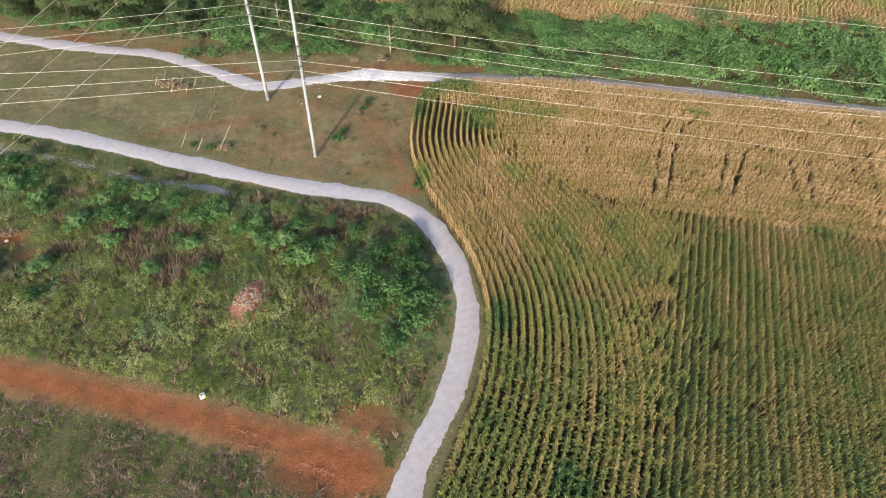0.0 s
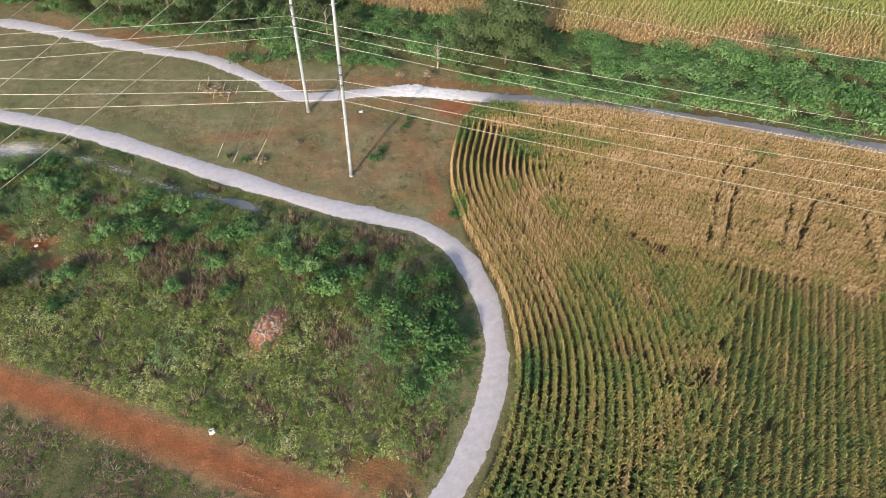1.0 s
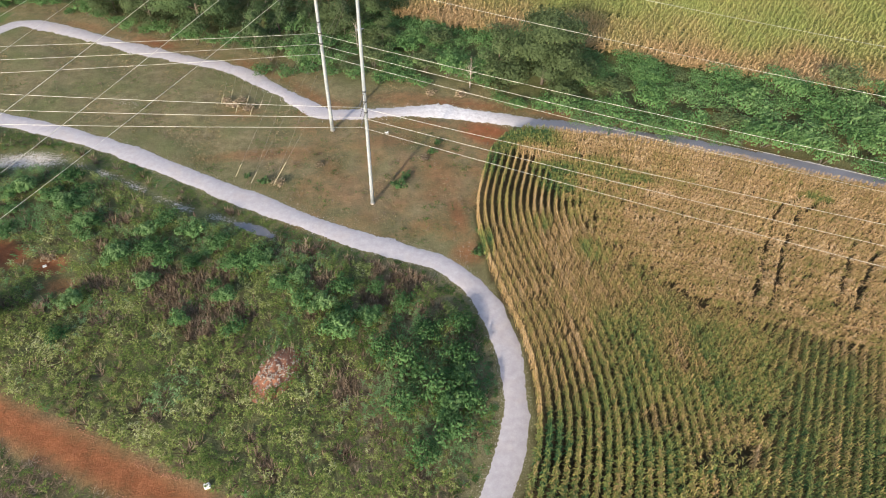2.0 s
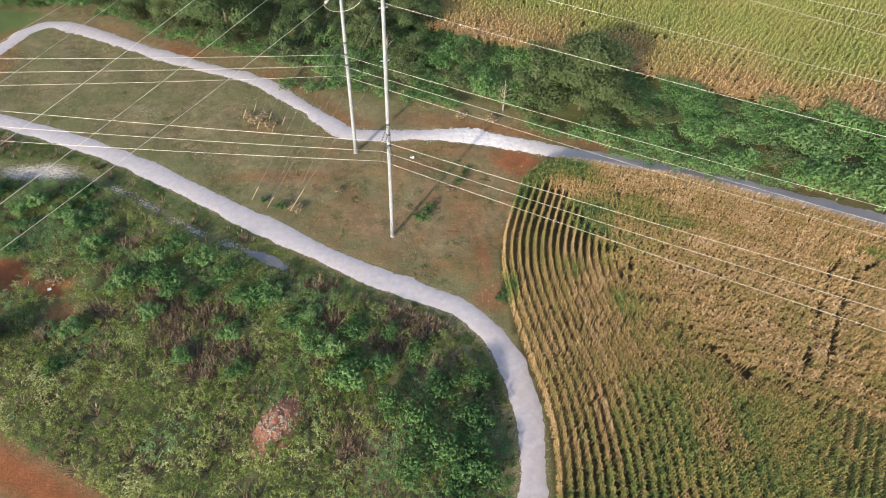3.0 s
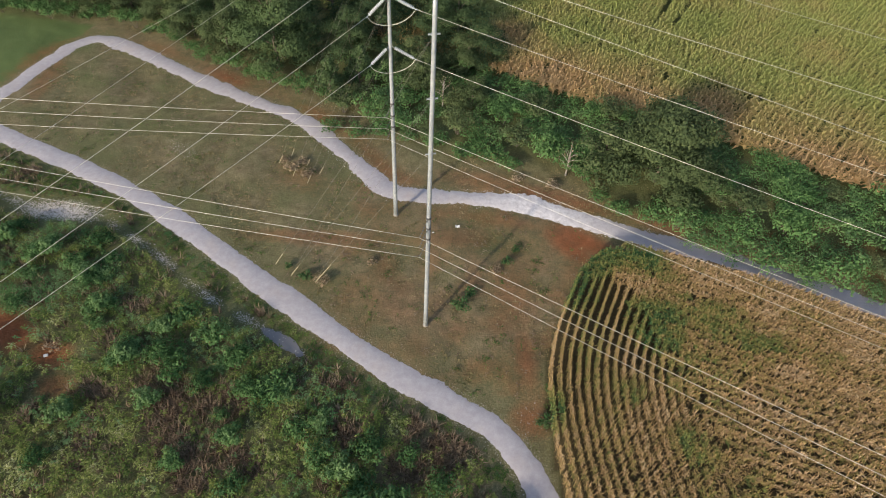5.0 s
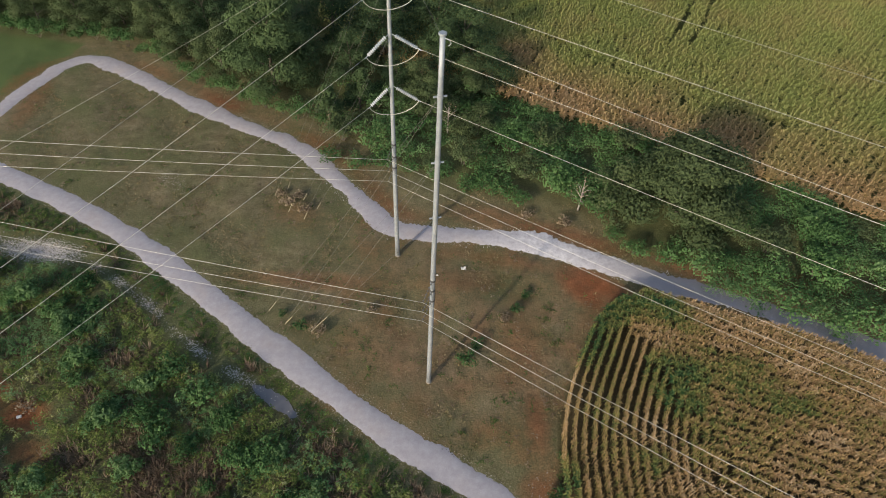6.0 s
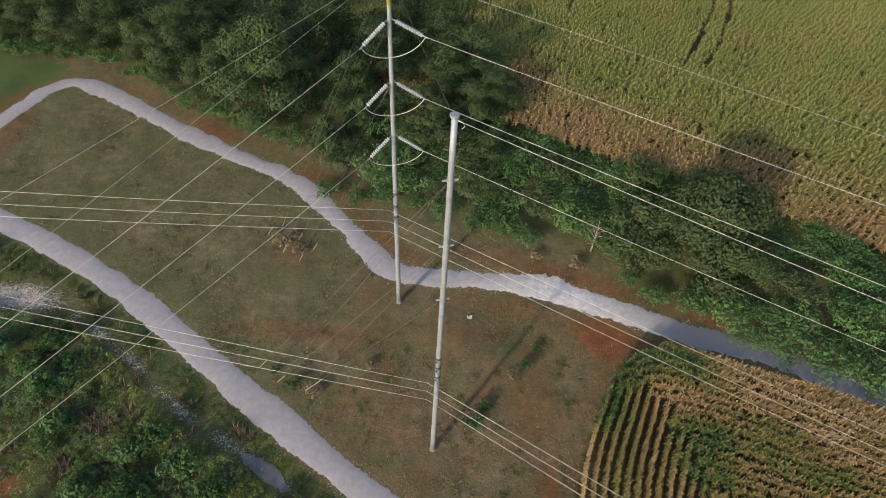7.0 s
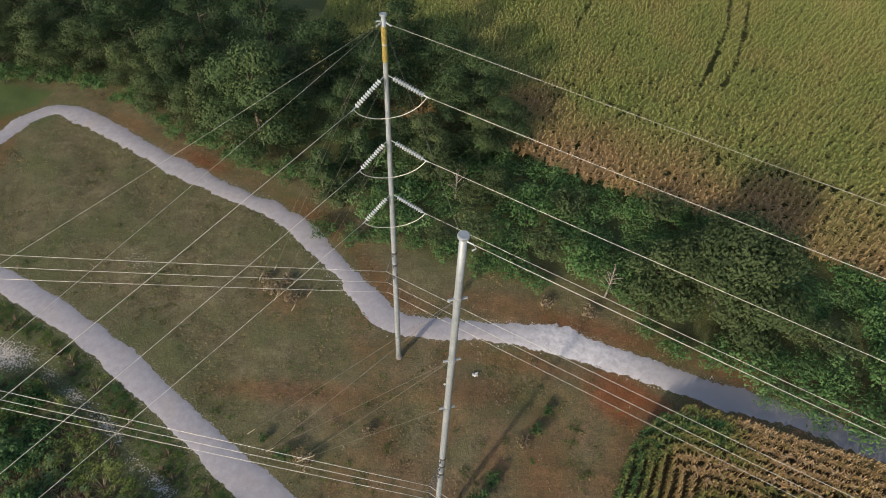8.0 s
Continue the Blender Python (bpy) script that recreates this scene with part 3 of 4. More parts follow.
# ---- plants as arrays ----
def leaf_strip(base, out, up, length, width, droop, n=2):
    """An arching blade: n quads and a tip, as triangles."""
    base, out, up = (np.asarray(a, float) for a in (base, out, up))
    side = np.cross(out, up)
    v, f = [], []
    for i in range(n + 1):
        s = i / n
        c = base + out * length * s * (1 - 0.15 * droop * s) + up * length * (0.75 * s - droop * s * s)
        w = width * (0.6 + 1.0 * s - 1.5 * s * s) * 0.5
        v += [c - side * w, c + side * w]
        if i:
            k = 2 * i
            f += [(k - 2, k - 1, k + 1), (k - 2, k + 1, k)]
    return np.array(v), np.array(f)


def corn_plant(seed, leaves=11, n=2, height=1.9, reach=0.42, width=0.13, low=0.34):
    """A corn plant: a thin stalk, long arching leaves set in two ranks, an ear and a tassel."""
    r = np.random.default_rng(seed)
    pieces = []
    a0 = r.normal(0, 0.8)
    for i in range(leaves):
        t = i / (leaves - 1)
        z = height * (low + (0.90 - low) * t)
        a = a0 + np.pi * (i % 2) + r.normal(0, 0.6)
        size = (1.12 - 0.38 * t) * r.uniform(0.75, 1.25)
        pieces.append(leaf_strip((0, 0, z), (math.cos(a), math.sin(a), 0), (0, 0, 1), reach * size, width * r.uniform(0.8, 1.25), r.uniform(0.75, 1.5) - 0.3 * t, n))
    if n > 1:
        a = a0 + np.pi / 2
        o = np.array([math.cos(a), math.sin(a), 0]) * 0.02
        pieces.append((np.array([-o, o, (0.03, 0.02, height * 1.02)]), np.array([(0, 1, 2)])))
    for k in range(3):
        a = r.uniform(0, 6.28)
        o = np.array([math.cos(a), math.sin(a), 0])
        w = np.array([-o[1], o[0], 0]) * 0.02 * (1 if n > 1 else 2.0)
        pieces.append((np.array([(0, 0, height * 0.86), o * 0.12 - w + (0, 0, height * 1.08), o * 0.12 + w + (0, 0, height * 1.08)]), np.array([(0, 1, 2)])))
    return join(pieces)


def scatter(templates, pts, yaw, size, tall, pick):
    """Copies of the templates at points (x, y, z) in one array pair; also the number of the copy for each vertex."""
    vs, fs, ids, n = [], [], [], 0
    for k, (v, f) in enumerate(templates):
        who = np.nonzero(pick == k)[0]
        if not len(who):
            continue
        c, s = np.cos(yaw[who])[:, None], np.sin(yaw[who])[:, None]
        sz, tl = size[who][:, None], tall[who][:, None]
        x = (v[None, :, 0] * c - v[None, :, 1] * s) * sz + pts[who, 0][:, None]
        y = (v[None, :, 0] * s + v[None, :, 1] * c) * sz + pts[who, 1][:, None]
        z = v[None, :, 2] * tl + pts[who, 2][:, None]
        vs.append(np.stack([x, y, z], -1).reshape(-1, 3))
        fs.append((f[None] + (np.arange(len(who)) * len(v))[:, None, None] + n).reshape(-1, 3))
        ids.append(np.repeat(who, len(v)))
        n += len(who) * len(v)
    return np.concatenate(vs), np.concatenate(fs), np.concatenate(ids)


# ---- corn fields ----
CORN_SIDE = smooth_line([(-13.0, -11.6), (-7.4, -3.4), (-2.2, 4.2), (2.0, 10.6), (5.3, 15.6), (8.3, 20.2), (10.4, 24.8), (11.5, 29.8), (11.3, 35.2), (10.1, 40.6), (9.0, 46.0), (8.7, 51.0), (9.4, 55.4), (11.0, 60.4), (12.8, 66.0)], 0.5)
ROW_U, ROW_W = np.array([0.545, 0.839]), np.array([0.839, -0.545])    # along and across the straight rows


def across(x, y):
    """Distance from the straight southern edge of the field, square to its rows."""
    return (x - 8.3) * ROW_W[0] + (y - 20.2) * ROW_W[1]


def dryness(x, y):
    """0: green corn, 1: ripe straw-coloured corn."""
    line = np.interp(x, [9, 14, 18, 23, 29.7, 40.6, 54.6, 100], [30.0, 32.5, 37.0, 42.0, 37.5, 33.0, 27.5, 12.0])
    ripe = 1 / (1 + np.exp(-(y - line + 2.2 * wave(x, y, 7, 31)) / 1.6))
    tone = 0.35 + 0.38 * ripe + 0.09 * wave(x, y, 6, 32)
    rim = np.exp(-away(CORN_SIDE[::3], x, y) / 2.6)
    tone += 0.30 * rim * (y > 27) * (1 - ripe) * np.clip(0.8 + 0.5 * wave(x, y, 9, 36), 0, 1)
    for cx, cy, rx, ry, turn, depth in ((18.2, 56.8, 3.0, 3.4, 0, 0.62), (24.0, 58.0, 6.0, 2.6, -15, 0.34), (21.5, 53.0, 4.5, 4.0, 30, 0.24), (20.0, 45.6, 2.6, 1.8, -50, 0.40), (28.0, 55.4, 3.4, 1.6, 20, 0.30), (15.6, 49.6, 1.2, 1.6, 0, 0.45), (13.0, 54.0, 3.0, 5.0, 0, 0.16),
                                        (9.4, 47.2, 1.0, 2.2, 0, 0.62), (47.2, 52.6, 2.2, 0.9, -20, 0.62), (12.4, 26.6, 1.4, 2.4, 0, 0.50), (49.5, 29.8, 2.8, 0.8, -20, 0.62), (12.6, 10.4, 1.6, 2.4, -20, 0.36)):
        tone -= depth * np.sqrt(blot(x, y, cx, cy, rx, ry, turn)) * np.clip(0.9 + 0.35 * wave(x, y, 1.6, 37), 0, 1)
    tone -= 0.66 * np.exp(-(away([(10.4, 58.6), (12.2, 62.2), (15.2, 64.2), (18.4, 64.4)], x, y) / 1.7) ** 2)
    for cx, cy, rx, ry in ((24.5, 33.0, 2.0, 2.6), (21.0, 27.5, 2.2, 1.6), (27.5, 26.0, 2.0, 3.0), (16.0, 33.5, 1.2, 4.0), (41.0, 29.0, 2.5, 3.0)):
        tone += 0.24 * blot(x, y, cx, cy, rx, ry)
    tone += 0.16 * np.exp(-(away(TRAMPLED, x, y) / 0.9) ** 2)
    return np.clip(tone, 0.02, 1)


RUTS = [[(45.6, 52.6), (42.0, 51.0), (38.7, 46.3), (33.6, 38.4)], [(47.0, 51.6), (44.0, 50.4), (40.1, 45.4), (34.8, 37.6)],
        [(48.1, 46.0), (46.9, 44.6), (41.3, 37.5)], [(49.2, 44.1), (42.9, 37.2)], [(50.7, 45.0), (53.7, 41.9), (49.1, 33.6)], [(55.5, 41.0), (50.5, 32.9)], [(65.4, 43.4), (63.8, 40.8), (60.1, 34.9)], [(62.0, 41.6), (58.4, 35.8)]]
TRAMPLED = [(26.9, 24.5), (23.9, 22.0), (20.0, 19.3), (16.4, 16.3)]
GAPS = [(23.8, 23.9, 0.9), (28.6, 19.8, 0.7), (30.2, 19.2, 0.8), (27.0, 18.4, 0.7), (31.4, 16.3, 0.8), (24.6, 16.2, 0.6), (17.7, 16.4, 0.7), (14.7, 14.4, 0.7), (30.3, 13.2, 0.8), (26.2, 24.7, 0.9)]


def corn_rows():
    slender = [corn_plant(100 + k, 8, 2, 1.9, 0.34, 0.125, 0.46) for k in range(7)]
    flat = [corn_plant(120 + k, 9, 2, 1.78, 0.40, 0.12, 0.62) for k in range(7)]
    broad = [corn_plant(110 + k, 9, 2, 1.9, 0.42, 0.125, 0.42) for k in range(7)]

    def row(line, keep, templates, step, loose=0.0, slim=1.0, wide=1.0, even=0.0, swell=0.0):
        p = smooth_line(line, step)
        along = np.arctan2(*np.gradient(p, axis=0).T[::-1])
        p = p + rng.normal(0, 0.035 + loose, p.shape)
        ok = inside(CORN_EDGE, p[:, 0], p[:, 1]) & keep(p[:, 0], p[:, 1]) & (p[:, 0] < 80) & (p[:, 1] > 3) & (p[:, 0] < 44 + 0.9 * p[:, 1])
        for rut in RUTS:
            ok &= (away(rut, p[:, 0], p[:, 1]) > 0.24) | (rng.random(len(p)) < 0.2)
        ok &= (away(TRAMPLED, p[:, 0], p[:, 1]) > 0.55) | (rng.random(len(p)) < 0.55)
        for cx, cy, q in GAPS:
            ok &= (np.hypot(p[:, 0] - cx, p[:, 1] - cy) > q) | (rng.random(len(p)) < 0.5)
        ok &= rng.random(len(p)) > 0.04 + 0.10 * (wave(p[:, 0], p[:, 1], 5, 40) > 1.0)
        p, along = p[ok], along[ok]
        if len(p) < 4:
            return
        n = len(p)
        tone = np.clip(dryness(p[:, 0], p[:, 1]) + 0.085 * rng.normal(0, 1, n), 0.02, 1)
        size = rng.uniform(0.75, 1.25, n) * np.interp(tone, [0.05, 0.36, 0.5, 0.66], [1.15, 1.0, 0.95, 0.92]) * np.interp(tone, [0.42, 0.64], [1.0, slim]) * wide * np.interp(p[:, 1], [17, 29], [1.0 + swell, 1.0])
        tall = (1 + (1 - even) * rng.uniform(-0.15, 0.10, n)) * (1.04 - 0.12 * tone) * (1 + 0.05 * wave(p[:, 0], p[:, 1], 8, 41))
        v, f, who = scatter(templates, np.c_[p, np.zeros(n)], along + rng.normal(0, 0.7, n) + np.pi * rng.integers(0, 2, n), size, tall, rng.integers(0, len(templates), n))
        ripe = tone.mean()
        label = "row of ripe straw-coloured corn plants" if ripe > 0.62 else ("row of green corn plants turning yellow" if ripe > 0.4 else "row of tall green corn plants")
        # tops strawier; lower leaves greener and darker, with row-gap shade put into their tone
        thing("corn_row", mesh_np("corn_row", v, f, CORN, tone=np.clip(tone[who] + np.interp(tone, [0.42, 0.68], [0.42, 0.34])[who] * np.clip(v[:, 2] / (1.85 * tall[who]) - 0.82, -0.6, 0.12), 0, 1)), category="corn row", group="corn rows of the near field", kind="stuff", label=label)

    def west(x, y):
        turn = across(x, y) < 14.3 + 1.5 * wave(x, y, 2.2, 45)
        return (away([(12.4, 63.4)] + NORTH_EDGE, x, y) > 2.4) & turn & (x - 9.2 < np.interp(y, [28, 34, 39, 46, 58, 66], [30.0, 26.0, 19.0, 13.6, 7.6, 5.0]) + 0.7 * wave(x, y, 1.1, 44) + 0.7 * wave(x, y, 3.0, 45))

    def headland(x, y):
        return (y > np.interp(x, [10, 20.0, 25.0, 29.7, 40.6, 54.6, 96], [52.0, 48.5, 42.5, 38.4, 33.6, 27.6, 11.0])) & ~west(x, y)

    # rows that follow the curving path, then those along the road, then the straight rows between
    d = np.gradient(CORN_SIDE, axis=0)
    d /= np.linalg.norm(d, axis=1)[:, None]
    square = np.c_[d[:, 1], -d[:, 0]]
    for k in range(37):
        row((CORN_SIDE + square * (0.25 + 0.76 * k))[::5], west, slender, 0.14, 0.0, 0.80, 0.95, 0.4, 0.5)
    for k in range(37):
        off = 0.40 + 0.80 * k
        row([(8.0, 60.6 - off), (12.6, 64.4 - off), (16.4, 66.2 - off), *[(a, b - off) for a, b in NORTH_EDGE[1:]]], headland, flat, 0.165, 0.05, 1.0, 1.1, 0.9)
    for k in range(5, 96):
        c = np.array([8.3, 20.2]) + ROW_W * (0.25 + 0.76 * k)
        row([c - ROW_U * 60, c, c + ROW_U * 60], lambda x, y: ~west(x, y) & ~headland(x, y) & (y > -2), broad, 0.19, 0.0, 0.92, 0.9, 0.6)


def far_corn():
    templates = [corn_plant(200 + k, 6, 1, 2.0, 0.60, 0.50, 0.62) for k in range(5)]
    u, w = np.array([0.60, 0.80]), np.array([0.80, -0.60])
    a, b = np.meshgrid(np.arange(-90, 140, 0.41), np.arange(-70, 90, 0.76))
    p = np.array([20.0, 95.0]) + a.ravel()[:, None] * u + b.ravel()[:, None] * w
    p += rng.normal(0, 0.19, p.shape)
    x, y = p[:, 0], p[:, 1]
    ok = inside(FAR_FIELD, x, y) & (y < 153) & (x < 108) & (x > -34)
    for rut in ([(36.0, 140.0), (34.2, 132.0), (30.4, 120.0), (27.0, 112.5)], [(33.2, 140.0), (31.3, 131.4), (26.9, 119.3), (24.2, 112.8)], [(12.0, 140.0), (8.0, 126.0)], [(58.0, 112.0), (66.0, 122.0), (70.0, 136.0)], [(5.8, 110.7), (13.2, 105.6), (19.4, 102.5), (24.9, 98.3), (31.8, 96.6), (38.0, 94.6)]):
        ok &= away(rut, x, y) > 0.30
    p = p[ok]
    n = len(p)
    edge = away(FAR_FIELD[:10], p[:, 0], p[:, 1])
    tone = 0.30 + 0.06 * wave(p[:, 0], p[:, 1], 11, 51) + 0.04 * wave(p[:, 0], p[:, 1], 3, 52)
    tone += 0.46 / (1 + np.exp((edge - 8 - 4.0 * wave(p[:, 0], p[:, 1], 16, 53)) / 2.2))
    tone += 0.10 * np.clip(wave(p[:, 0], p[:, 1], 26, 54) - 0.4, 0, 1)
    size = rng.uniform(1.0, 1.25, n)
    v, f, who = scatter(templates, np.c_[p, np.zeros(n)], rng.uniform(0, 6.28, n), size, rng.uniform(0.97, 1.02, n), rng.integers(0, 5, n))
    thing("corn_field", mesh_np("corn_field", v, f, FAR_CORN, tone=np.clip(tone, 0, 1)[who]), category="corn field", kind="stuff", label="wide field of green corn ripening to straw at its edge")


# ---- trees and shrubs ----
def leaf_cloud(r, lobes, count, size, flat=0.26):
    """Leaves as bent quads on and in ellipsoid lobes (x, y, z, rx, ry, rz)."""
    lobes = np.asarray(lobes, float)
    share = (lobes[:, 3] * lobes[:, 5])
    pick = r.choice(len(lobes), count, p=share / share.sum())
    d = r.normal(0, 1, (count, 3))
    d /= np.linalg.norm(d, axis=1)[:, None]
    d[:, 2] = np.abs(d[:, 2]) * 0.75 + d[:, 2] * 0.25
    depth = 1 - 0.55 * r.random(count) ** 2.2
    bump_ = 1 + 0.16 * np.sin(5 * d[:, 0] + pick) * np.sin(6 * d[:, 1] + 2 * pick) + 0.10 * r.normal(0, 1, count)
    c = lobes[pick, :3] + d * lobes[pick, 3:] * (depth * bump_)[:, None]
    nrm = d + r.normal(0, flat, (count, 3))
    nrm /= np.linalg.norm(nrm, axis=1)[:, None]
    t = np.cross(nrm, r.normal(0, 1, (count, 3)))
    t /= np.linalg.norm(t, axis=1)[:, None] + 1e-9
    b = np.cross(nrm, t)
    s = size * r.uniform(0.6, 1.4, count)[:, None]
    v = np.stack([c - t * s, c - b * s * 0.55 - nrm * s * 0.12, c + t * s, c + b * s * 0.55 - nrm * s * 0.12], 1).reshape(-1, 3)
    i = np.arange(count)[:, None] * 4
    f = np.concatenate([i + [0, 1, 2], i + [0, 2, 3]])
    # height and depth inside the lobes, for the shade put into leaf tone
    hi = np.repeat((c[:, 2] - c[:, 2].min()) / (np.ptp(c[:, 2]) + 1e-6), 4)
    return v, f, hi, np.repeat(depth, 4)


def tree(name, seed, height, spread, leaves, mat, tone, label, leaf=0.2, low=0.18, lobes_n=9, bark=None, category="tree", conical=0.0, dome=0.32):
    """A tree at the origin: trunk, limbs and a lobed crown."""
    r = np.random.default_rng(seed)
    ob = thing(name, None, category=category, label=label)
    lean = r.normal(0, 0.04 * height, 2)
    z = np.linspace(0, 1, 6)
    spine = np.c_[lean[0] * z**2, lean[1] * z**2, height * 0.82 * z - 0.1]
    rad = 0.022 * height * (1 - 0.85 * z) + 0.01
    pieces, lobes = [tube(spine, rad, 7)], []
    for i in range(lobes_n):
        t = low + 0.12 + (0.95 - low - 0.12) * (i + 0.5) / lobes_n
        a = i * 2.4 + r.normal(0, 0.4)
        base = np.array([np.interp(t * 0.85, z, spine[:, k]) for k in range(3)])
        shape = math.sin(math.pi * min(1, 0.25 + 0.68 * t)) if not conical else (1.08 - t) * conical
        reach = spread * max(0.12, shape) * r.uniform(0.55, 0.85)
        tip = np.array([base[0] + math.cos(a) * reach, base[1] + math.sin(a) * reach, height * t * 0.93])
        pieces.append(tube([base, (base + tip) / 2 + (0, 0, 0.03 * height), tip], [rad[0] * 0.35, rad[0] * 0.22, rad[0] * 0.06], 5))
        q = spread * r.uniform(0.34, 0.50) * (0.75 + 0.4 * (1 - t))
        lobes.append((*tip, q, q, q * r.uniform(0.7, 0.95)))
    lobes.append((*spine[-1], spread * dome, spread * dome, spread * 0.36))
    lobes.append((spine[3][0], spine[3][1], height * 0.5, spread * 0.55, spread * 0.55, height * 0.24))
    v, f = join(pieces)
    part("trunk", mesh_np("trunk", v, f, bark or BARK, True), ob)
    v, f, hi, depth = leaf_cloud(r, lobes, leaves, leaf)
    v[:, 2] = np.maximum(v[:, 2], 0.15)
    # crown shade put into the colour: inner and lower leaves darker
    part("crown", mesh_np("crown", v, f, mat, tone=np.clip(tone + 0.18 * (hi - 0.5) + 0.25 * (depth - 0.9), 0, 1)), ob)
    return ob


def shrub(name, seed, size, height, leaves, mat, tone, label, leaf=0.12, lobes_n=6, category="shrub"):
    r = np.random.default_rng(seed)
    ob = thing(name, None, category=category, label=label)
    pieces, lobes = [], []
    for i in range(lobes_n):
        a, q = i * 2.4, size * math.sqrt((i + 0.3) / lobes_n) * 0.75
        tip = np.array([math.cos(a) * q, math.sin(a) * q, height * r.uniform(0.45, 0.75)])
        pieces.append(tube([(0.1 * math.cos(a), 0.1 * math.sin(a), -0.05), tip * (0.5, 0.5, 0.6), tip], [0.035, 0.025, 0.01], 4))
        e = size * r.uniform(0.32, 0.5)
        lobes.append((*tip, e, e, min(e, height * 0.45)))
    lobes.append((0, 0, height * 0.5, size * 0.6, size * 0.6, height * 0.45))
    v, f = join(pieces)
    part("stem", mesh_np("stem", v, f, BARK), ob)
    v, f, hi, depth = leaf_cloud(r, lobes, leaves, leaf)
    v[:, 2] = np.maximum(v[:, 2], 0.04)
    # shade inside and low in the shrub painted in as a darker leaf tone
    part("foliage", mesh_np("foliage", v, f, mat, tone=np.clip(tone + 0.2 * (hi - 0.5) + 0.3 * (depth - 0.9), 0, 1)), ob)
    return ob


def place(base, spots, group):
    """The first spot takes the thing itself, the others copies: (x, y, turn, scale[, height factor])."""
    base["group"] = group
    for i, (x, y, a, s, *h) in enumerate(spots):
        m = pose(x, y, 0, 0, 0, a) @ Matrix.Diagonal((s, s, s * (h[0] if h else 1.0), 1))
        if i == 0:
            first = m
        else:
            copy_thing(base, m)
    base.matrix_basis = first


def belt():
    # broad trees of the belt west of the poles
    g = "trees of the belt"
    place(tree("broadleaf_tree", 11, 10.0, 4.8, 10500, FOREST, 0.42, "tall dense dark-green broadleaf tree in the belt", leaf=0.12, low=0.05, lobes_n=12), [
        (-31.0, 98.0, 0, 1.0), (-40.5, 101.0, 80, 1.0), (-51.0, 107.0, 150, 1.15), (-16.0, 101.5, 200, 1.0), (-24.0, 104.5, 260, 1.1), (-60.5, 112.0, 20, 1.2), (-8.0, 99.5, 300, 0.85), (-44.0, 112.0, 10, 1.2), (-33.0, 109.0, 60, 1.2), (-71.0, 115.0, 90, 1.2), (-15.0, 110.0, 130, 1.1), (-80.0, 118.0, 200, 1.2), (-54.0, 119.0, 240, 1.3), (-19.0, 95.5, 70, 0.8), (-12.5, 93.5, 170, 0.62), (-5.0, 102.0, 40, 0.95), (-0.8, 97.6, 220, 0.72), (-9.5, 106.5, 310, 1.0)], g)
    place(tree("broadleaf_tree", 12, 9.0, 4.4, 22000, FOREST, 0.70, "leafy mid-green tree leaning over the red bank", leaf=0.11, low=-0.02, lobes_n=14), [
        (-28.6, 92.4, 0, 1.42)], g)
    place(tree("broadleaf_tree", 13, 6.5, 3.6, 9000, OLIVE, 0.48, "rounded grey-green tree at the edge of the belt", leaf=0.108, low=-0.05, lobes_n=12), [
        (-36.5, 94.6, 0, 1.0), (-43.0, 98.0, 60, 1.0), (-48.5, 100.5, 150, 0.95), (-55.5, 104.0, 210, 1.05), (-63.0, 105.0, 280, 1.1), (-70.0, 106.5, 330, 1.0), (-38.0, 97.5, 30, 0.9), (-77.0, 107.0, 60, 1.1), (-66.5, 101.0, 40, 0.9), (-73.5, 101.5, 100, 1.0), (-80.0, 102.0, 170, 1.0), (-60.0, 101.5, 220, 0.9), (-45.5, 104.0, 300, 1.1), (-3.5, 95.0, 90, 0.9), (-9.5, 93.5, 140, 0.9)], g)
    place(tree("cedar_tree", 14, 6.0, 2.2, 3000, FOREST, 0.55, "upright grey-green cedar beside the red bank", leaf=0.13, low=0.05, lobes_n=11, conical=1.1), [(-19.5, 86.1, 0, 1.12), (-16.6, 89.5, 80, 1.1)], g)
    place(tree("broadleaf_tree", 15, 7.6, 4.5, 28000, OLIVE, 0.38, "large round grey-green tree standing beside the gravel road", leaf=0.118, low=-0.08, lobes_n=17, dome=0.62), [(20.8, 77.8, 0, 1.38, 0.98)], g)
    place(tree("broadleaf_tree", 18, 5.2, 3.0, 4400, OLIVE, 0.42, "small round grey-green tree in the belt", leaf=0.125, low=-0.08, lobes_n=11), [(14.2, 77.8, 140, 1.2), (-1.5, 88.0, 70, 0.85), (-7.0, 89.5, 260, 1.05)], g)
    dead = tree("dead_tree", 16, 5.0, 1.8, 60, STRAW, 0.8, "bare pale dead tree among the shrubs", leaf=0.08, lobes_n=12, bark=PALE_BARK)
    place(dead, [(10.6, 77.0, 0, 1.0), (-5.2, 87.5, 120, 1.0)], "dead trees of the belt")
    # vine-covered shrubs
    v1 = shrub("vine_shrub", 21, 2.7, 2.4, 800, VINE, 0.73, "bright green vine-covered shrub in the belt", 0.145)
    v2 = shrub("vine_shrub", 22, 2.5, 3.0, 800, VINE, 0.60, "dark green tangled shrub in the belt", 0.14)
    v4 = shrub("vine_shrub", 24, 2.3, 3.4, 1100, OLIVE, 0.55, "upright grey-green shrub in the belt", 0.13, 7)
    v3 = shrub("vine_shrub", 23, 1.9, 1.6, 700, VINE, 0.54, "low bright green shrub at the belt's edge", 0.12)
    spots = [[], [], [], []]
    r = np.random.default_rng(5)
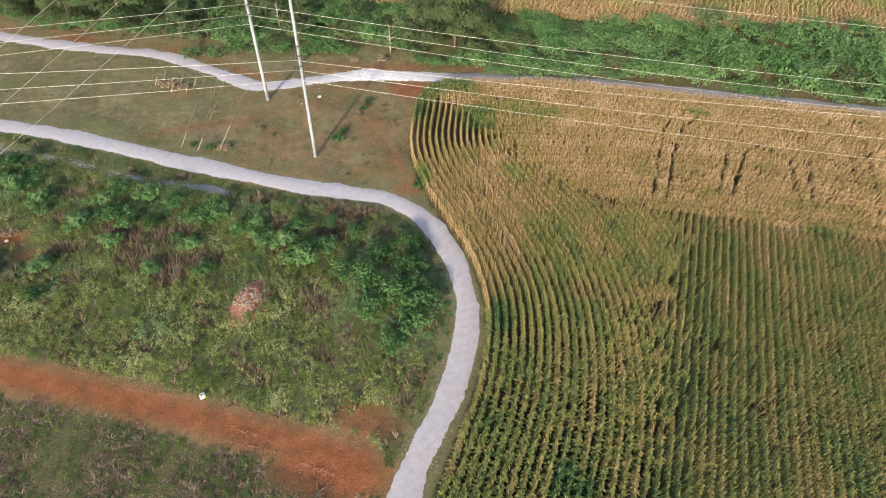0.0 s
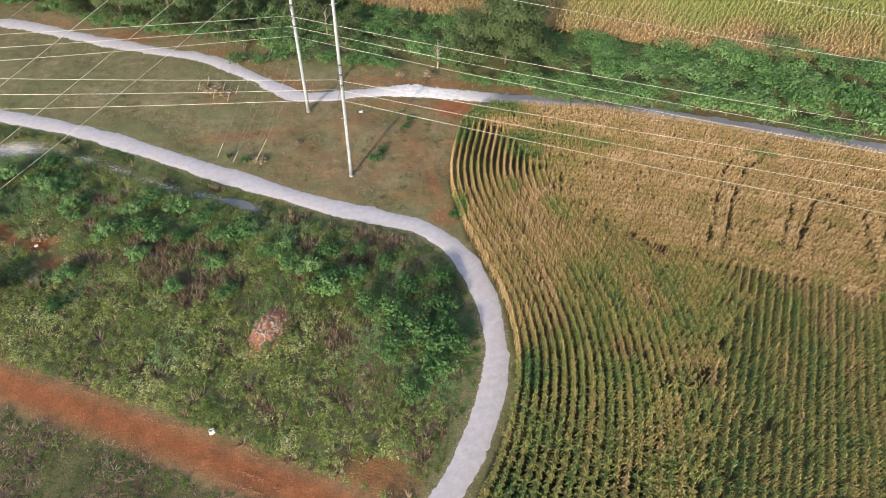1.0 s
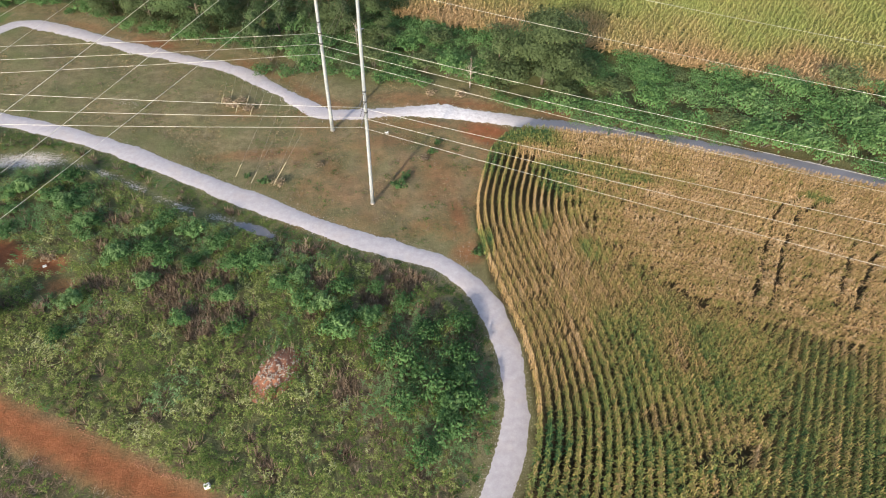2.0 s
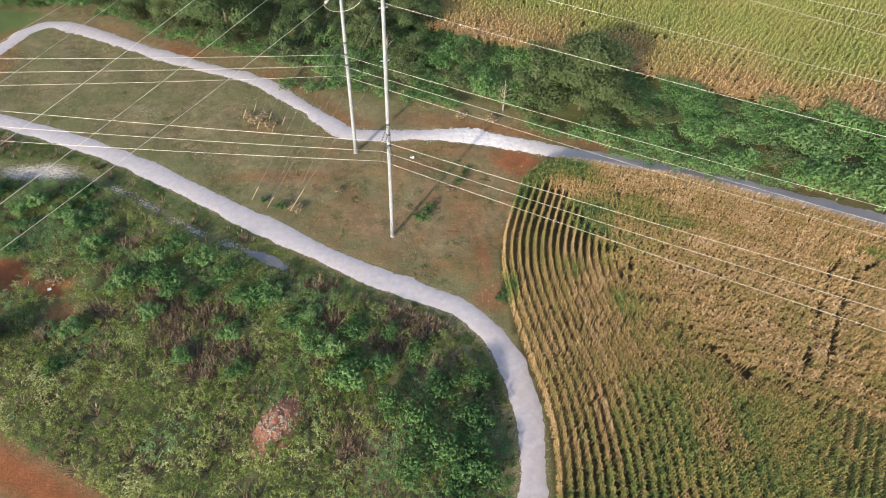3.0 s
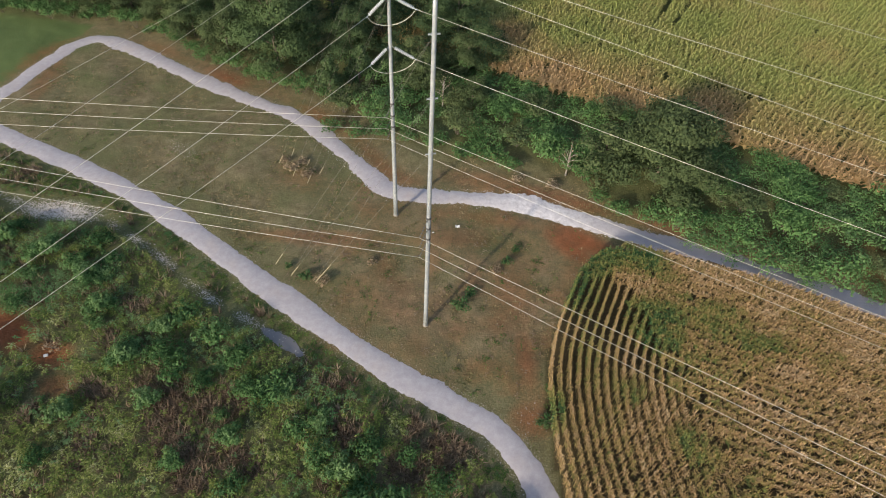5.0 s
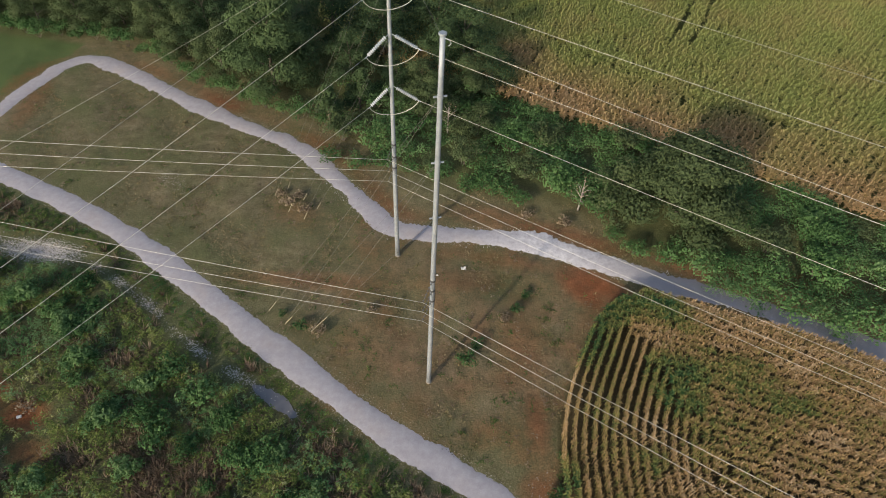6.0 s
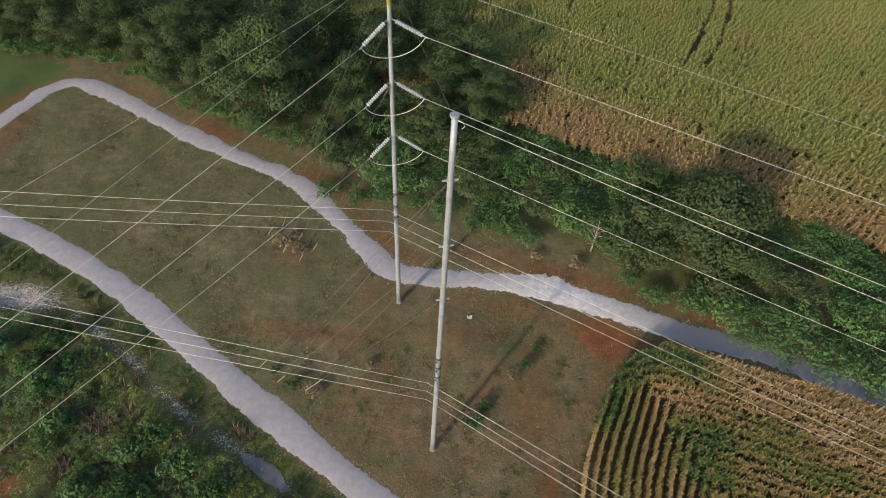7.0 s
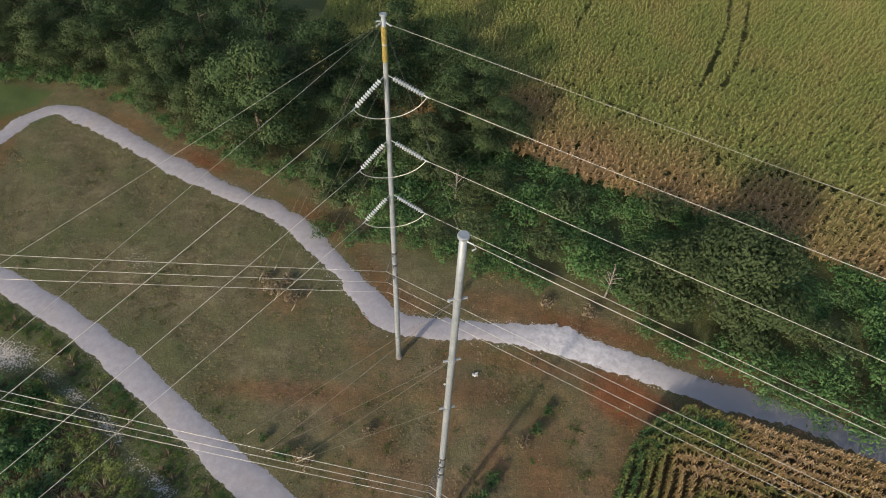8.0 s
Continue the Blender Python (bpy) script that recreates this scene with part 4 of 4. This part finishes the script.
    for x in np.r_[np.arange(-17.0, 46.0, 2.75), np.arange(46.0, 96.0, 3.6)]:
        south = np.interp(x, ROAD[150:, 0], ROAD[150:, 1]) + np.interp(x, [-17, 0, 12, 24, 110], [9.0, 7.5, 4.2, 2.0, 1.9])
        north = np.interp(x, [p[0] for p in FAR_FIELD[:10]], [p[1] for p in FAR_FIELD[:10]]) - 1.6
        rows = max(2, int((north - south) / (2.9 if x < 45 else 3.6)))
        for j in range(rows + 1):
            y = south + (north - south) * j / rows + r.normal(0, 0.5)
            xx = x + r.normal(0, 0.6)
            if math.hypot(xx - 20.2, y - 77.8) < 4.6 or (x < 2 and y > 97):
                continue
            if 6.0 < xx < 12.5 and y < south + 2.4:
                continue
            tall = (0.8 if x < 22 or x > 42 else 0.72) + 0.25 * wave(np.array(xx), np.array(y), 12, 60)
            k = (2 if x < 20 else 0) if j == 0 else (3 if r.random() < (0.10 if x > 2 else 0.35) else int(r.random() < (0.35 if x > 24 else 0.5)))
            spots[k].append((xx, y, r.uniform(0, 360), r.uniform(0.8, 1.15) * (1.25 if x > 45 else 1.0), float(np.clip(tall + r.normal(0, 0.22), 0.45, 1.4))))
    for x in np.arange(-78.0, -16.0, 2.6):
        y = np.interp(x, [-80, -68, -58, -48, -37, -26, -16], [97.5, 97.2, 98.4, 95.8, 90.2, 86.6, 85.0]) + 1.2
        spots[1 if r.random() < 0.6 else 2].append((x, y + r.normal(0, 0.5), r.uniform(0, 360), r.uniform(0.6, 0.95)))
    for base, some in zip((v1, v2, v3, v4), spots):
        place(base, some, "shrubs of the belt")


# ---- weedy ground ----
def weed_zone(x, y):
    """Rough ground south of the path, outside the bare track."""
    east = np.interp(y, LANE[:130, 1], LANE[:130, 0])
    west_side = x < east - 1.5
    north = np.interp(x, LANE[::-1][:-60, 0], LANE[::-1][:-60, 1])
    return west_side & (blot(x, y, -42.0, 62.0, 7.5, 2.4) < 0.25) & (y < north - 1.3) & (away(LANE[::3], x, y) > 1.55) & (away(TRACK[::3], x, y) > 1.7)


def bare(x, y):
    out = np.zeros(np.shape(x))
    for cx, cy, rx, ry, a in ((-38.5, 47.8, 4.2, 2.4, -20), (-33.2, 46.2, 2.6, 1.8, 0), (-31.2, 43.6, 2.4, 1.4, 0), (-4.2, 16.2, 6.5, 3.2, -22), (-9.9, 33.8, 2.2, 1.5, 60), (-0.5, 19.3, 4.0, 1.8, -20)):
        out = np.maximum(out, blot(x, y, cx, cy, rx, ry, a))
    return out


def broad_weed(seed, leaves=11, tall=1.1):
    """An upright broad-leaved weed with clustered leaf whorls."""
    r = np.random.default_rng(seed)
    pieces = []
    for i in range(leaves):
        z = tall * (0.35 + 0.65 * (i / leaves) ** 0.8)
        a = i * 2.4 + r.normal(0, 0.3)
        tilt = np.array([math.cos(a), math.sin(a), 0])
        pieces.append(leaf_strip(tilt * 0.05 + (r.normal(0, 0.08), r.normal(0, 0.08), z), tilt, (0, 0, 1), r.uniform(0.15, 0.28), r.uniform(0.13, 0.21), r.uniform(0.7, 1.3), 1))
    return join(pieces)


def stem_tuft(seed, blades=9, tall=1.0, width=0.05, lean=0.4):
    r = np.random.default_rng(seed)
    pieces = []
    for i in range(blades):
        a = r.uniform(0, 6.28)
        o = np.array([math.cos(a), math.sin(a), 0])
        s = np.array([-o[1], o[0], 0]) * width / 2
        b = o * r.uniform(0, 0.12)
        pieces.append((np.array([b - s, b + s, b + o * lean * r.uniform(0.2, 1) * tall + (0, 0, tall * r.uniform(0.6, 1.0))]), np.array([(0, 1, 2)])))
    return join(pieces)


def sow(name, templates, x, y, tone, size, tall, mat, label, category):
    n = len(x)
    v, f, who = scatter(templates, np.c_[x, y, np.full(n, -0.03)], rng.uniform(0, 6.28, n), size, tall, rng.integers(0, len(templates), n))
    thing(name, mesh_np(name, v, f, mat, tone=np.clip(tone, 0, 1)[who]), category=category, kind="stuff", label=label)


def weeds():
    def cast(count, x0, x1, y0, y1):
        x, y = rng.uniform(x0, x1, count), rng.uniform(y0, y1, count)
        ok = weed_zone(x, y) & (rng.random(count) > 1.3 * bare(x, y)) & (away(DITCH[::3], x, y) > 0.7)
        return x[ok], y[ok]

    def south(x, y):
        return below(TRACK, x, y)

    def brown(x, y):
        return 0.75 * wave(x, y, 5, 71) + 1.25 * blot(x, y, -20.5, 42.3, 10, 4.5, -25) + 1.3 * blot(x, y, 0.0, 42.6, 5.0, 3.6, -25) + 0.7 * blot(x, y, -12, 44.5, 9, 2.5, -20) + 0.6 * blot(x, y, -3.5, 31.5, 2.5, 4)

    def cool(x, y):
        return 0.7 * wave(x, y, 6.5, 76) - 0.5 * np.clip(1.4 - away(TRACK[::3], x, y) / 10, 0, 1) + 1.3 * blot(x, y, 3.5, 31, 7, 8) + 0.8 * blot(x, y, -38, 53, 14, 7, -25) + 0.5 * blot(x, y, -18, 47.5, 14, 3.5, -25)

    # leafy weeds: pale yellow-green in the middle of the patch, blue-green in others
    x, y = cast(40000, -66, 10, 4, 72)
    ok = (rng.random(len(x)) > np.clip(1.1 * (brown(x, y) - 0.30), 0.05, 0.92)) & ~(south(x, y) & (rng.random(len(x)) < 0.5))
    x, y = x[ok], y[ok]
    deep = cool(x, y) + 0.35 * rng.normal(0, 1, len(x)) > 0.55
    band = np.clip(away(LANE[::3], x, y) / 8, 0, 1)
    pale = np.clip(1.35 - away(TRACK[::3], x, y) / 17, 0.15, 1) * (0.5 + 0.5 * band)
    past = (y > np.interp(x, DITCH[:, 0], DITCH[:, 1], left=1e3, right=1e3) - 0.8) | (away(LANE[::3], x, y) < 3.0)
    low = np.where(south(x, y), 0.30, np.where(past, 0.42, 1.0))
    size = rng.uniform(0.7, 1.25, len(x)) * (0.8 + 0.2 * low)
    tall = rng.uniform(0.6, 1.15, len(x)) * low * np.clip(0.8 + 0.32 * wave(x, y, 6, 73), 0.4, 1.35) * np.clip(away(LANE[::3], x, y) / 4.0, 0.4, 1)
    for name, some, mat, base, label in (("weeds", ~deep, WEED, 0.43 + 0.11 * pale, "thicket of pale yellow-green leafy weeds"), ("weeds", deep, VINE, 0.77 + 0.10 * pale, "thicket of deep green leafy weeds")):
        tone = base - 0.38 * south(x, y) - 0.22 * past + 0.20 * wave(x, y, 2.6, 72) + 0.10 * wave(x, y, 9, 77) + 0.08 * rng.normal(0, 1, len(x))
        sow(name, [broad_weed(300 + k) for k in range(6)], x[some], y[some], tone[some], size[some], tall[some], mat, label, "weeds")
    # dry brown stalks
    x, y = cast(42000, -66, 10, 4, 72)
    b = brown(x, y)
    ok = (rng.random(len(x)) < np.clip(0.10 + 1.15 * (b - 0.30), 0.08, 1.0)) | (south(x, y) & (rng.random(len(x)) < 0.4))
    ok &= away(LANE[::3], x, y) > 2.3
    x, y, b = x[ok], y[ok], b[ok]
    low = np.where(south(x, y), 0.28, 1.0)
    sow("dry_stalks", [stem_tuft(320 + k, 13, 0.74, 0.065, 0.8) for k in range(5)], x, y, 0.46 + 0.16 * wave(x, y, 3, 75) + 0.14 * rng.normal(0, 1, len(x)), rng.uniform(0.9, 1.5, len(x)), rng.uniform(0.7, 1.25, len(x)) * low, STRAW, "dry brown weed stalks and seed heads", "dry weeds")
    # short grass between the two ways, on the verges and south of the track
    x, y = rng.uniform(-66, 20, 42000), rng.uniform(4, 100, 42000)
    free = ~inside(CORN_EDGE, x, y) & (away(LANE[::3], x, y) > 1.17) & (away(ROAD[::3], x, y) > 1.2) & (away(TRACK[::3], x, y) > 1.9) & (away(DITCH[::3], x, y) > 0.6 + 0.5 * rng.random(len(x)))
    free &= (rng.random(len(x)) > bare(x, y)) & (y < np.interp(x, ROAD[75:, 0], ROAD[75:, 1]) + 9) & ((x > -57) | (y < 70))
    for cx, cy, rx, ry, a in ((12.4, 67.0, 5.2, 2.0, -25), (6.9, 52.0, 1.5, 4.4, 8), (7.6, 46.6, 2.4, 2.2, 0)):
        free &= rng.random(len(x)) > 1.2 * blot(x, y, cx, cy, rx, ry, a)
    x, y = x[free], y[free]
    lush = weed_zone(x, y) | (away(LANE[::3], x, y) < 2.6)
    tone = np.where(lush, 0.28, 0.50) + 0.16 * wave(x, y, 9, 81) + 0.10 * wave(x, y, 2, 82) + 0.05 * rng.normal(0, 1, len(x))
    size = rng.uniform(0.8, 1.5, len(x))
    sow("grass", [stem_tuft(340 + k, 4, 0.09, 0.08, 2.2) for k in range(5)], x, y, tone, size, size * np.clip(0.8 + 0.5 * wave(x, y, 6, 83), 0.35, 1.6), TURF, "short dry grass with green and straw-coloured tufts", "grass")


def low_weeds():
    """Low green and brown weeds that grow in patches in the dry grass between the two ways."""
    x, y = rng.uniform(-58, 12, 16000), rng.uniform(46, 94, 16000)
    ok = (y > np.interp(x, LANE[::-1][:, 0], LANE[::-1][:, 1]) + 1.5) & (away(LANE[::3], x, y) > 1.5) & (y < np.interp(x, ROAD[75:, 0], ROAD[75:, 1]) - 1.4) & ~inside(CORN_EDGE, x, y)
    ok &= rng.random(len(x)) < np.clip(0.10 + 0.45 * wave(x, y, 3.2, 101) + 0.25 * wave(x, y, 11, 102), 0.02, 0.8)
    x, y = x[ok], y[ok]
    dry = rng.random(len(x)) < 0.5 + 0.3 * wave(x, y, 7, 103)
    for some, mat, tone, label in ((~dry, WEED, 0.12, "low dark green weeds in patches in the dry grass"), (dry, STRAW, 0.40, "low brown withered weeds in the dry grass")):
        n = int(some.sum())
        sow("low_weeds", [broad_weed(360 + k, 7, 0.5) for k in range(5)], x[some], y[some], tone + 0.12 * rng.normal(0, 1, n), rng.uniform(0.5, 1.0, n), rng.uniform(0.25, 0.6, n), mat, label, "weeds")


def thicket():
    """Bushes that stand out of the weeds and the dry grass."""
    g = "bushes among the weeds"
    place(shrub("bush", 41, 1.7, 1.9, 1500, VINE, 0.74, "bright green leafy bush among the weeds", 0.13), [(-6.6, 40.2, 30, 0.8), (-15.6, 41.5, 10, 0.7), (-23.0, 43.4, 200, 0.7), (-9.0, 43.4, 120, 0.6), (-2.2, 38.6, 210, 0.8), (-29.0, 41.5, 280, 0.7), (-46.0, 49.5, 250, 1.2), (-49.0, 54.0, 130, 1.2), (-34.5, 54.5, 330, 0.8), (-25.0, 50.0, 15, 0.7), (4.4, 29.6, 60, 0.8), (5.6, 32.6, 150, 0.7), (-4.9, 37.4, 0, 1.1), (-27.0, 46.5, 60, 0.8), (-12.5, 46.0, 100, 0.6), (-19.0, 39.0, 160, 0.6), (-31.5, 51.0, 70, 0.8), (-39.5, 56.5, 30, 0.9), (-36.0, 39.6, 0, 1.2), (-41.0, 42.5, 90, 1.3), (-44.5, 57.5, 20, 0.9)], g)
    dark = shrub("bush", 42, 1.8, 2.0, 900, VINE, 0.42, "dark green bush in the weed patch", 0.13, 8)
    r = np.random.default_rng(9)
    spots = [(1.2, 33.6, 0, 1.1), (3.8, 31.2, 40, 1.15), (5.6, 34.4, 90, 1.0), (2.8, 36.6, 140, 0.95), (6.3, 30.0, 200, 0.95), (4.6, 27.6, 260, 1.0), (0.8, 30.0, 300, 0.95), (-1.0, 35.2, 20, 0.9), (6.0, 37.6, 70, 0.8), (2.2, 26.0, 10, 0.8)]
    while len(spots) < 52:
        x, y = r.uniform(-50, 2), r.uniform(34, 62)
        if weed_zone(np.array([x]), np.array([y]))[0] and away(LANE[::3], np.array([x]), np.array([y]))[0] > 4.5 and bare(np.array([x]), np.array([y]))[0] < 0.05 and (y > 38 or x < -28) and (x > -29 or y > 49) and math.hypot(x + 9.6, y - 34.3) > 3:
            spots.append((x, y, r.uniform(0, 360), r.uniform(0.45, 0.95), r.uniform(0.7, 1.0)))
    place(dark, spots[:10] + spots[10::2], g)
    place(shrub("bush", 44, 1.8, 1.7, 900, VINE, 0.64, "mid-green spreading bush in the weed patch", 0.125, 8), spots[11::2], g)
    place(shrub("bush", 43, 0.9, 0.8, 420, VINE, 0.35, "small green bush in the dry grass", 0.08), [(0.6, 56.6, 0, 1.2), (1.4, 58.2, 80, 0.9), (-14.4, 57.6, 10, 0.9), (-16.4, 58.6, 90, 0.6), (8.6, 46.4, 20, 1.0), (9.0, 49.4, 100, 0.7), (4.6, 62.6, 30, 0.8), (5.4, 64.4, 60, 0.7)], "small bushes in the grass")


def dry_tufts():
    place(shrub("dry_tuft", 45, 0.9, 0.6, 200, STRAW, 0.68, "clump of dry brown weeds round the guy markers", 0.09), [(-20.4, 72.4, 0, 1.2), (-18.4, 71.6, 80, 1.1), (-19.4, 73.6, 160, 0.9), (-12.6, 57.4, 220, 1.0), (-21.6, 73.6, 300, 0.8), (-8.6, 60.4, 30, 0.7), (3.6, 61.4, 100, 0.8), (-33.2, 46.9, 10, 1.0), (5.0, 75.0, 60, 1.0), (9.2, 74.6, 150, 1.1)], "dry clumps in the grass")


def stones(name, spots, mat, label, seed, parent=None):
    """Many small uneven stones in one mesh: (x, y, z, size)."""
    r = np.random.default_rng(seed)
    bm = bmesh.new()
    bmesh.ops.create_icosphere(bm, subdivisions=1, radius=1.0)
    v0 = np.array([v.co[:] for v in bm.verts])
    f0 = np.array([[v.index for v in f.verts] for f in bm.faces])
    bm.free()
    pieces = []
    for x, y, z, s in spots:
        v = v0 * r.uniform(0.6, 1.25, (len(v0), 1)) * s * np.array([1.0, r.uniform(0.6, 1), r.uniform(0.4, 0.7)])
        a = r.uniform(0, 6.28)
        v = np.c_[v[:, 0] * math.cos(a) - v[:, 1] * math.sin(a), v[:, 0] * math.sin(a) + v[:, 1] * math.cos(a), v[:, 2]]
        pieces.append((v + (x, y, z), f0))
    v, f = join(pieces)
    me = mesh_np(name, v, f, mat)
    if parent:
        return part(name, me, parent, label)
    return thing(name, me, category="stones", kind="stuff", label=label)


def rubble_heap():
    """A low oval heap of red clay with a skirt of pale rubble."""
    ob = thing("rubble_heap", None, (-9.9, 33.5, 0), 62, category="rubble heap", label="low oval heap of red clay and pale rubble among weeds")
    a, b = np.meshgrid(np.linspace(0, 2 * np.pi, 40, endpoint=False), np.linspace(0, 1, 14))
    u, v = 2.9 * b * np.cos(a), 1.75 * b * np.sin(a)
    z = 0.7 * (1 - b**2) ** 0.8 + 0.10 * wave(u, v, 1.0, 91) * (1 - b) - 0.05
    i = np.arange(13 * 40)
    j = (i // 40) * 40 + (i % 40 + 1) % 40
    part("clay", mesh_np("clay", np.stack([u, v, z], -1).reshape(-1, 3), np.stack([i, i + 40, j + 40, j], 1), RED_ROCK, True), ob, "crumbled red clay")
    r = np.random.default_rng(3)
    spots = []
    for _ in range(520):
        q, t = r.uniform(0.15, 1.0), r.uniform(0, 6.28)
        x, y = 2.9 * q * math.cos(t), 1.75 * q * math.sin(t)
        if x < 0.6 or r.random() < 0.25:
            spots.append((x, y, 0.68 * (1 - q * q) ** 0.8, r.uniform(0.05, 0.12)))
    stones("rubble", spots, RUBBLE, "pale broken rubble", 4, ob)["kind"] = "stuff"


def clay_clods():
    """Crumbled clay that the wheels have pushed into low lines along the red track."""
    r = np.random.default_rng(15)
    spots = []
    for k, (off, x0, x1, spread) in enumerate(((-1.3, -20, -3, 0.13), (-0.3, -12, -1, 0.10), (1.35, -32, -10, 0.12), (-1.55, -46, -22, 0.14), (-1.9, -9, -2, 0.22))):
        for p in TRACK[(TRACK[:, 0] > x0) & (TRACK[:, 0] < x1)]:
            for _ in range(13):
                q = p + r.uniform(-0.3, 0.3) * np.array([0.90, -0.43]) + np.array([0.43, 0.90]) * (off + 0.25 * math.sin(0.5 * p[0] + k) + r.normal(0, spread))
                if wave(q[0:1], q[1:2], 3.0, 16)[0] > -0.4:
                    spots.append((*q, 0.0, r.uniform(0.02, 0.06)))
    stones("clay_clods", spots, CLOD, "crumbled pale red clay in low lines along the track", 15)


def ditch():
    r = np.random.default_rng(12)
    spots = []
    for p in DITCH[::1]:
        for _ in range(5):
            q = p + r.normal(0, 0.36, 2)
            if wave(q[0:1], q[1:2], 5, 21)[0] > -0.35:
                spots.append((*q, -0.06, r.uniform(0.03, 0.10)))
    for _ in range(130):
        q = np.array([-42.0, 62.0]) + r.normal(0, 1, 2) * (3.4, 0.9)
        spots.append((*q, 0.0, r.uniform(0.03, 0.10)))
    for _ in range(70):
        q = np.array([7.6, 46.8]) + r.normal(0, 1, 2) * (1.0, 0.9)
        spots.append((*q, 0.0, r.uniform(0.02, 0.06)))
    crumbs = []
    for p in ROAD[(ROAD[:, 0] > -22) & (ROAD[:, 0] < 20)]:
        for _ in range(9 if 1 < p[0] < 16 else 2):
            a = r.uniform(0, 6.28)
            q = p + np.array([math.cos(a), math.sin(a)]) * r.normal(1.32, 0.20)
            crumbs.append((*q, 0.01, r.uniform(0.02, 0.075)))
    stones("gravel_crumbs", crumbs, WHITE, "loose white gravel along the edges of the farm track", 14)
    stones("stones", spots, ROCK, "pale broken stones along the shallow ditch", 13)
    clay_clods()
    line = smooth_line([(-16.6, 51.5), (-15.0, 50.8), (-13.4, 50.1), (-11.9, 49.0)], 0.3)
    n = len(line)
    w = 0.58 * np.sin(np.linspace(0.2, 3.0, n)) + 0.06 * r.normal(0, 1, n)
    d = np.gradient(line, axis=0)
    d /= np.linalg.norm(d, axis=1)[:, None]
    nrm = np.stack([-d[:, 1], d[:, 0]], 1)
    v = np.stack([np.c_[line - nrm * w[:, None], np.full(n, -0.045)], np.c_[line + nrm * w[:, None], np.full(n, -0.045)]], 1).reshape(-1, 3)
    i = np.arange(n - 1) * 2
    m, nt, bs, out = nodes_of("shallow_water")
    bs.inputs["Base Color"].default_value = (0.20, 0.19, 0.19, 1)
    bs.inputs["Roughness"].default_value = 0.08
    thing("water", mesh_np("water", v, np.stack([i, i + 1, i + 3, i + 2], 1), m), kind="structure", category="puddle", label="shallow puddle in the ditch reflecting the sky")


def crumpled(sx, sy, seed):
    """A crumpled sheet: a small uneven grid with some thickness below."""
    r = np.random.default_rng(seed)
    x, y = np.meshgrid(np.linspace(-sx / 2, sx / 2, 9), np.linspace(-sy / 2, sy / 2, 6))
    x, y = x + r.normal(0, 0.03, x.shape), y + r.normal(0, 0.03, y.shape)
    z = 0.05 + r.uniform(0, 0.16, x.shape)
    top = np.stack([x, y, z], -1).reshape(-1, 3)
    i = (np.arange(5)[:, None] * 9 + np.arange(8)).ravel()
    f = np.stack([i, i + 1, i + 10, i + 9], 1)
    return mesh_np("paper_scrap", np.concatenate([top, top * (1, 1, 0.3)]), np.concatenate([f, f[:, ::-1] + len(top)]), WHITE)


def litter():
    thing("bucket", box(0.42, 0.36, 0.42, 0.05, WHITE, "bucket"), (-13.6, 24.4, 0), 20, category="container", label="white plastic container at the edge of the red track")
    for x, y, s, a in ((-33.4, 46.0, 0.34, 30), (-34.4, 44.9, 0.18, 80)):
        thing("scrap", box(s, s * 0.7, s * 0.4, 0.04, WHITE, "scrap"), (x, y, 0.03), a, category="litter", group="pale scraps", label="small pale scrap lying on bare red clay")
    thing("paper_scrap", crumpled(0.5, 0.28, 17), (-0.8, 66.7, 0.0), 15, category="litter", label="crumpled white sheet lying in dry grass")
    thing("scrap", box(0.22, 0.2, 0.12, 0.03, WHITE, "scrap"), (-3.2, 65.4, 0.0), 40, category="litter", group="pale scraps", label="small pale scrap lying in dry grass")


belt()
rubble_heap()
ditch()
litter()
thicket()
dry_tufts()
weeds()
low_weeds()
corn_rows()
far_corn()
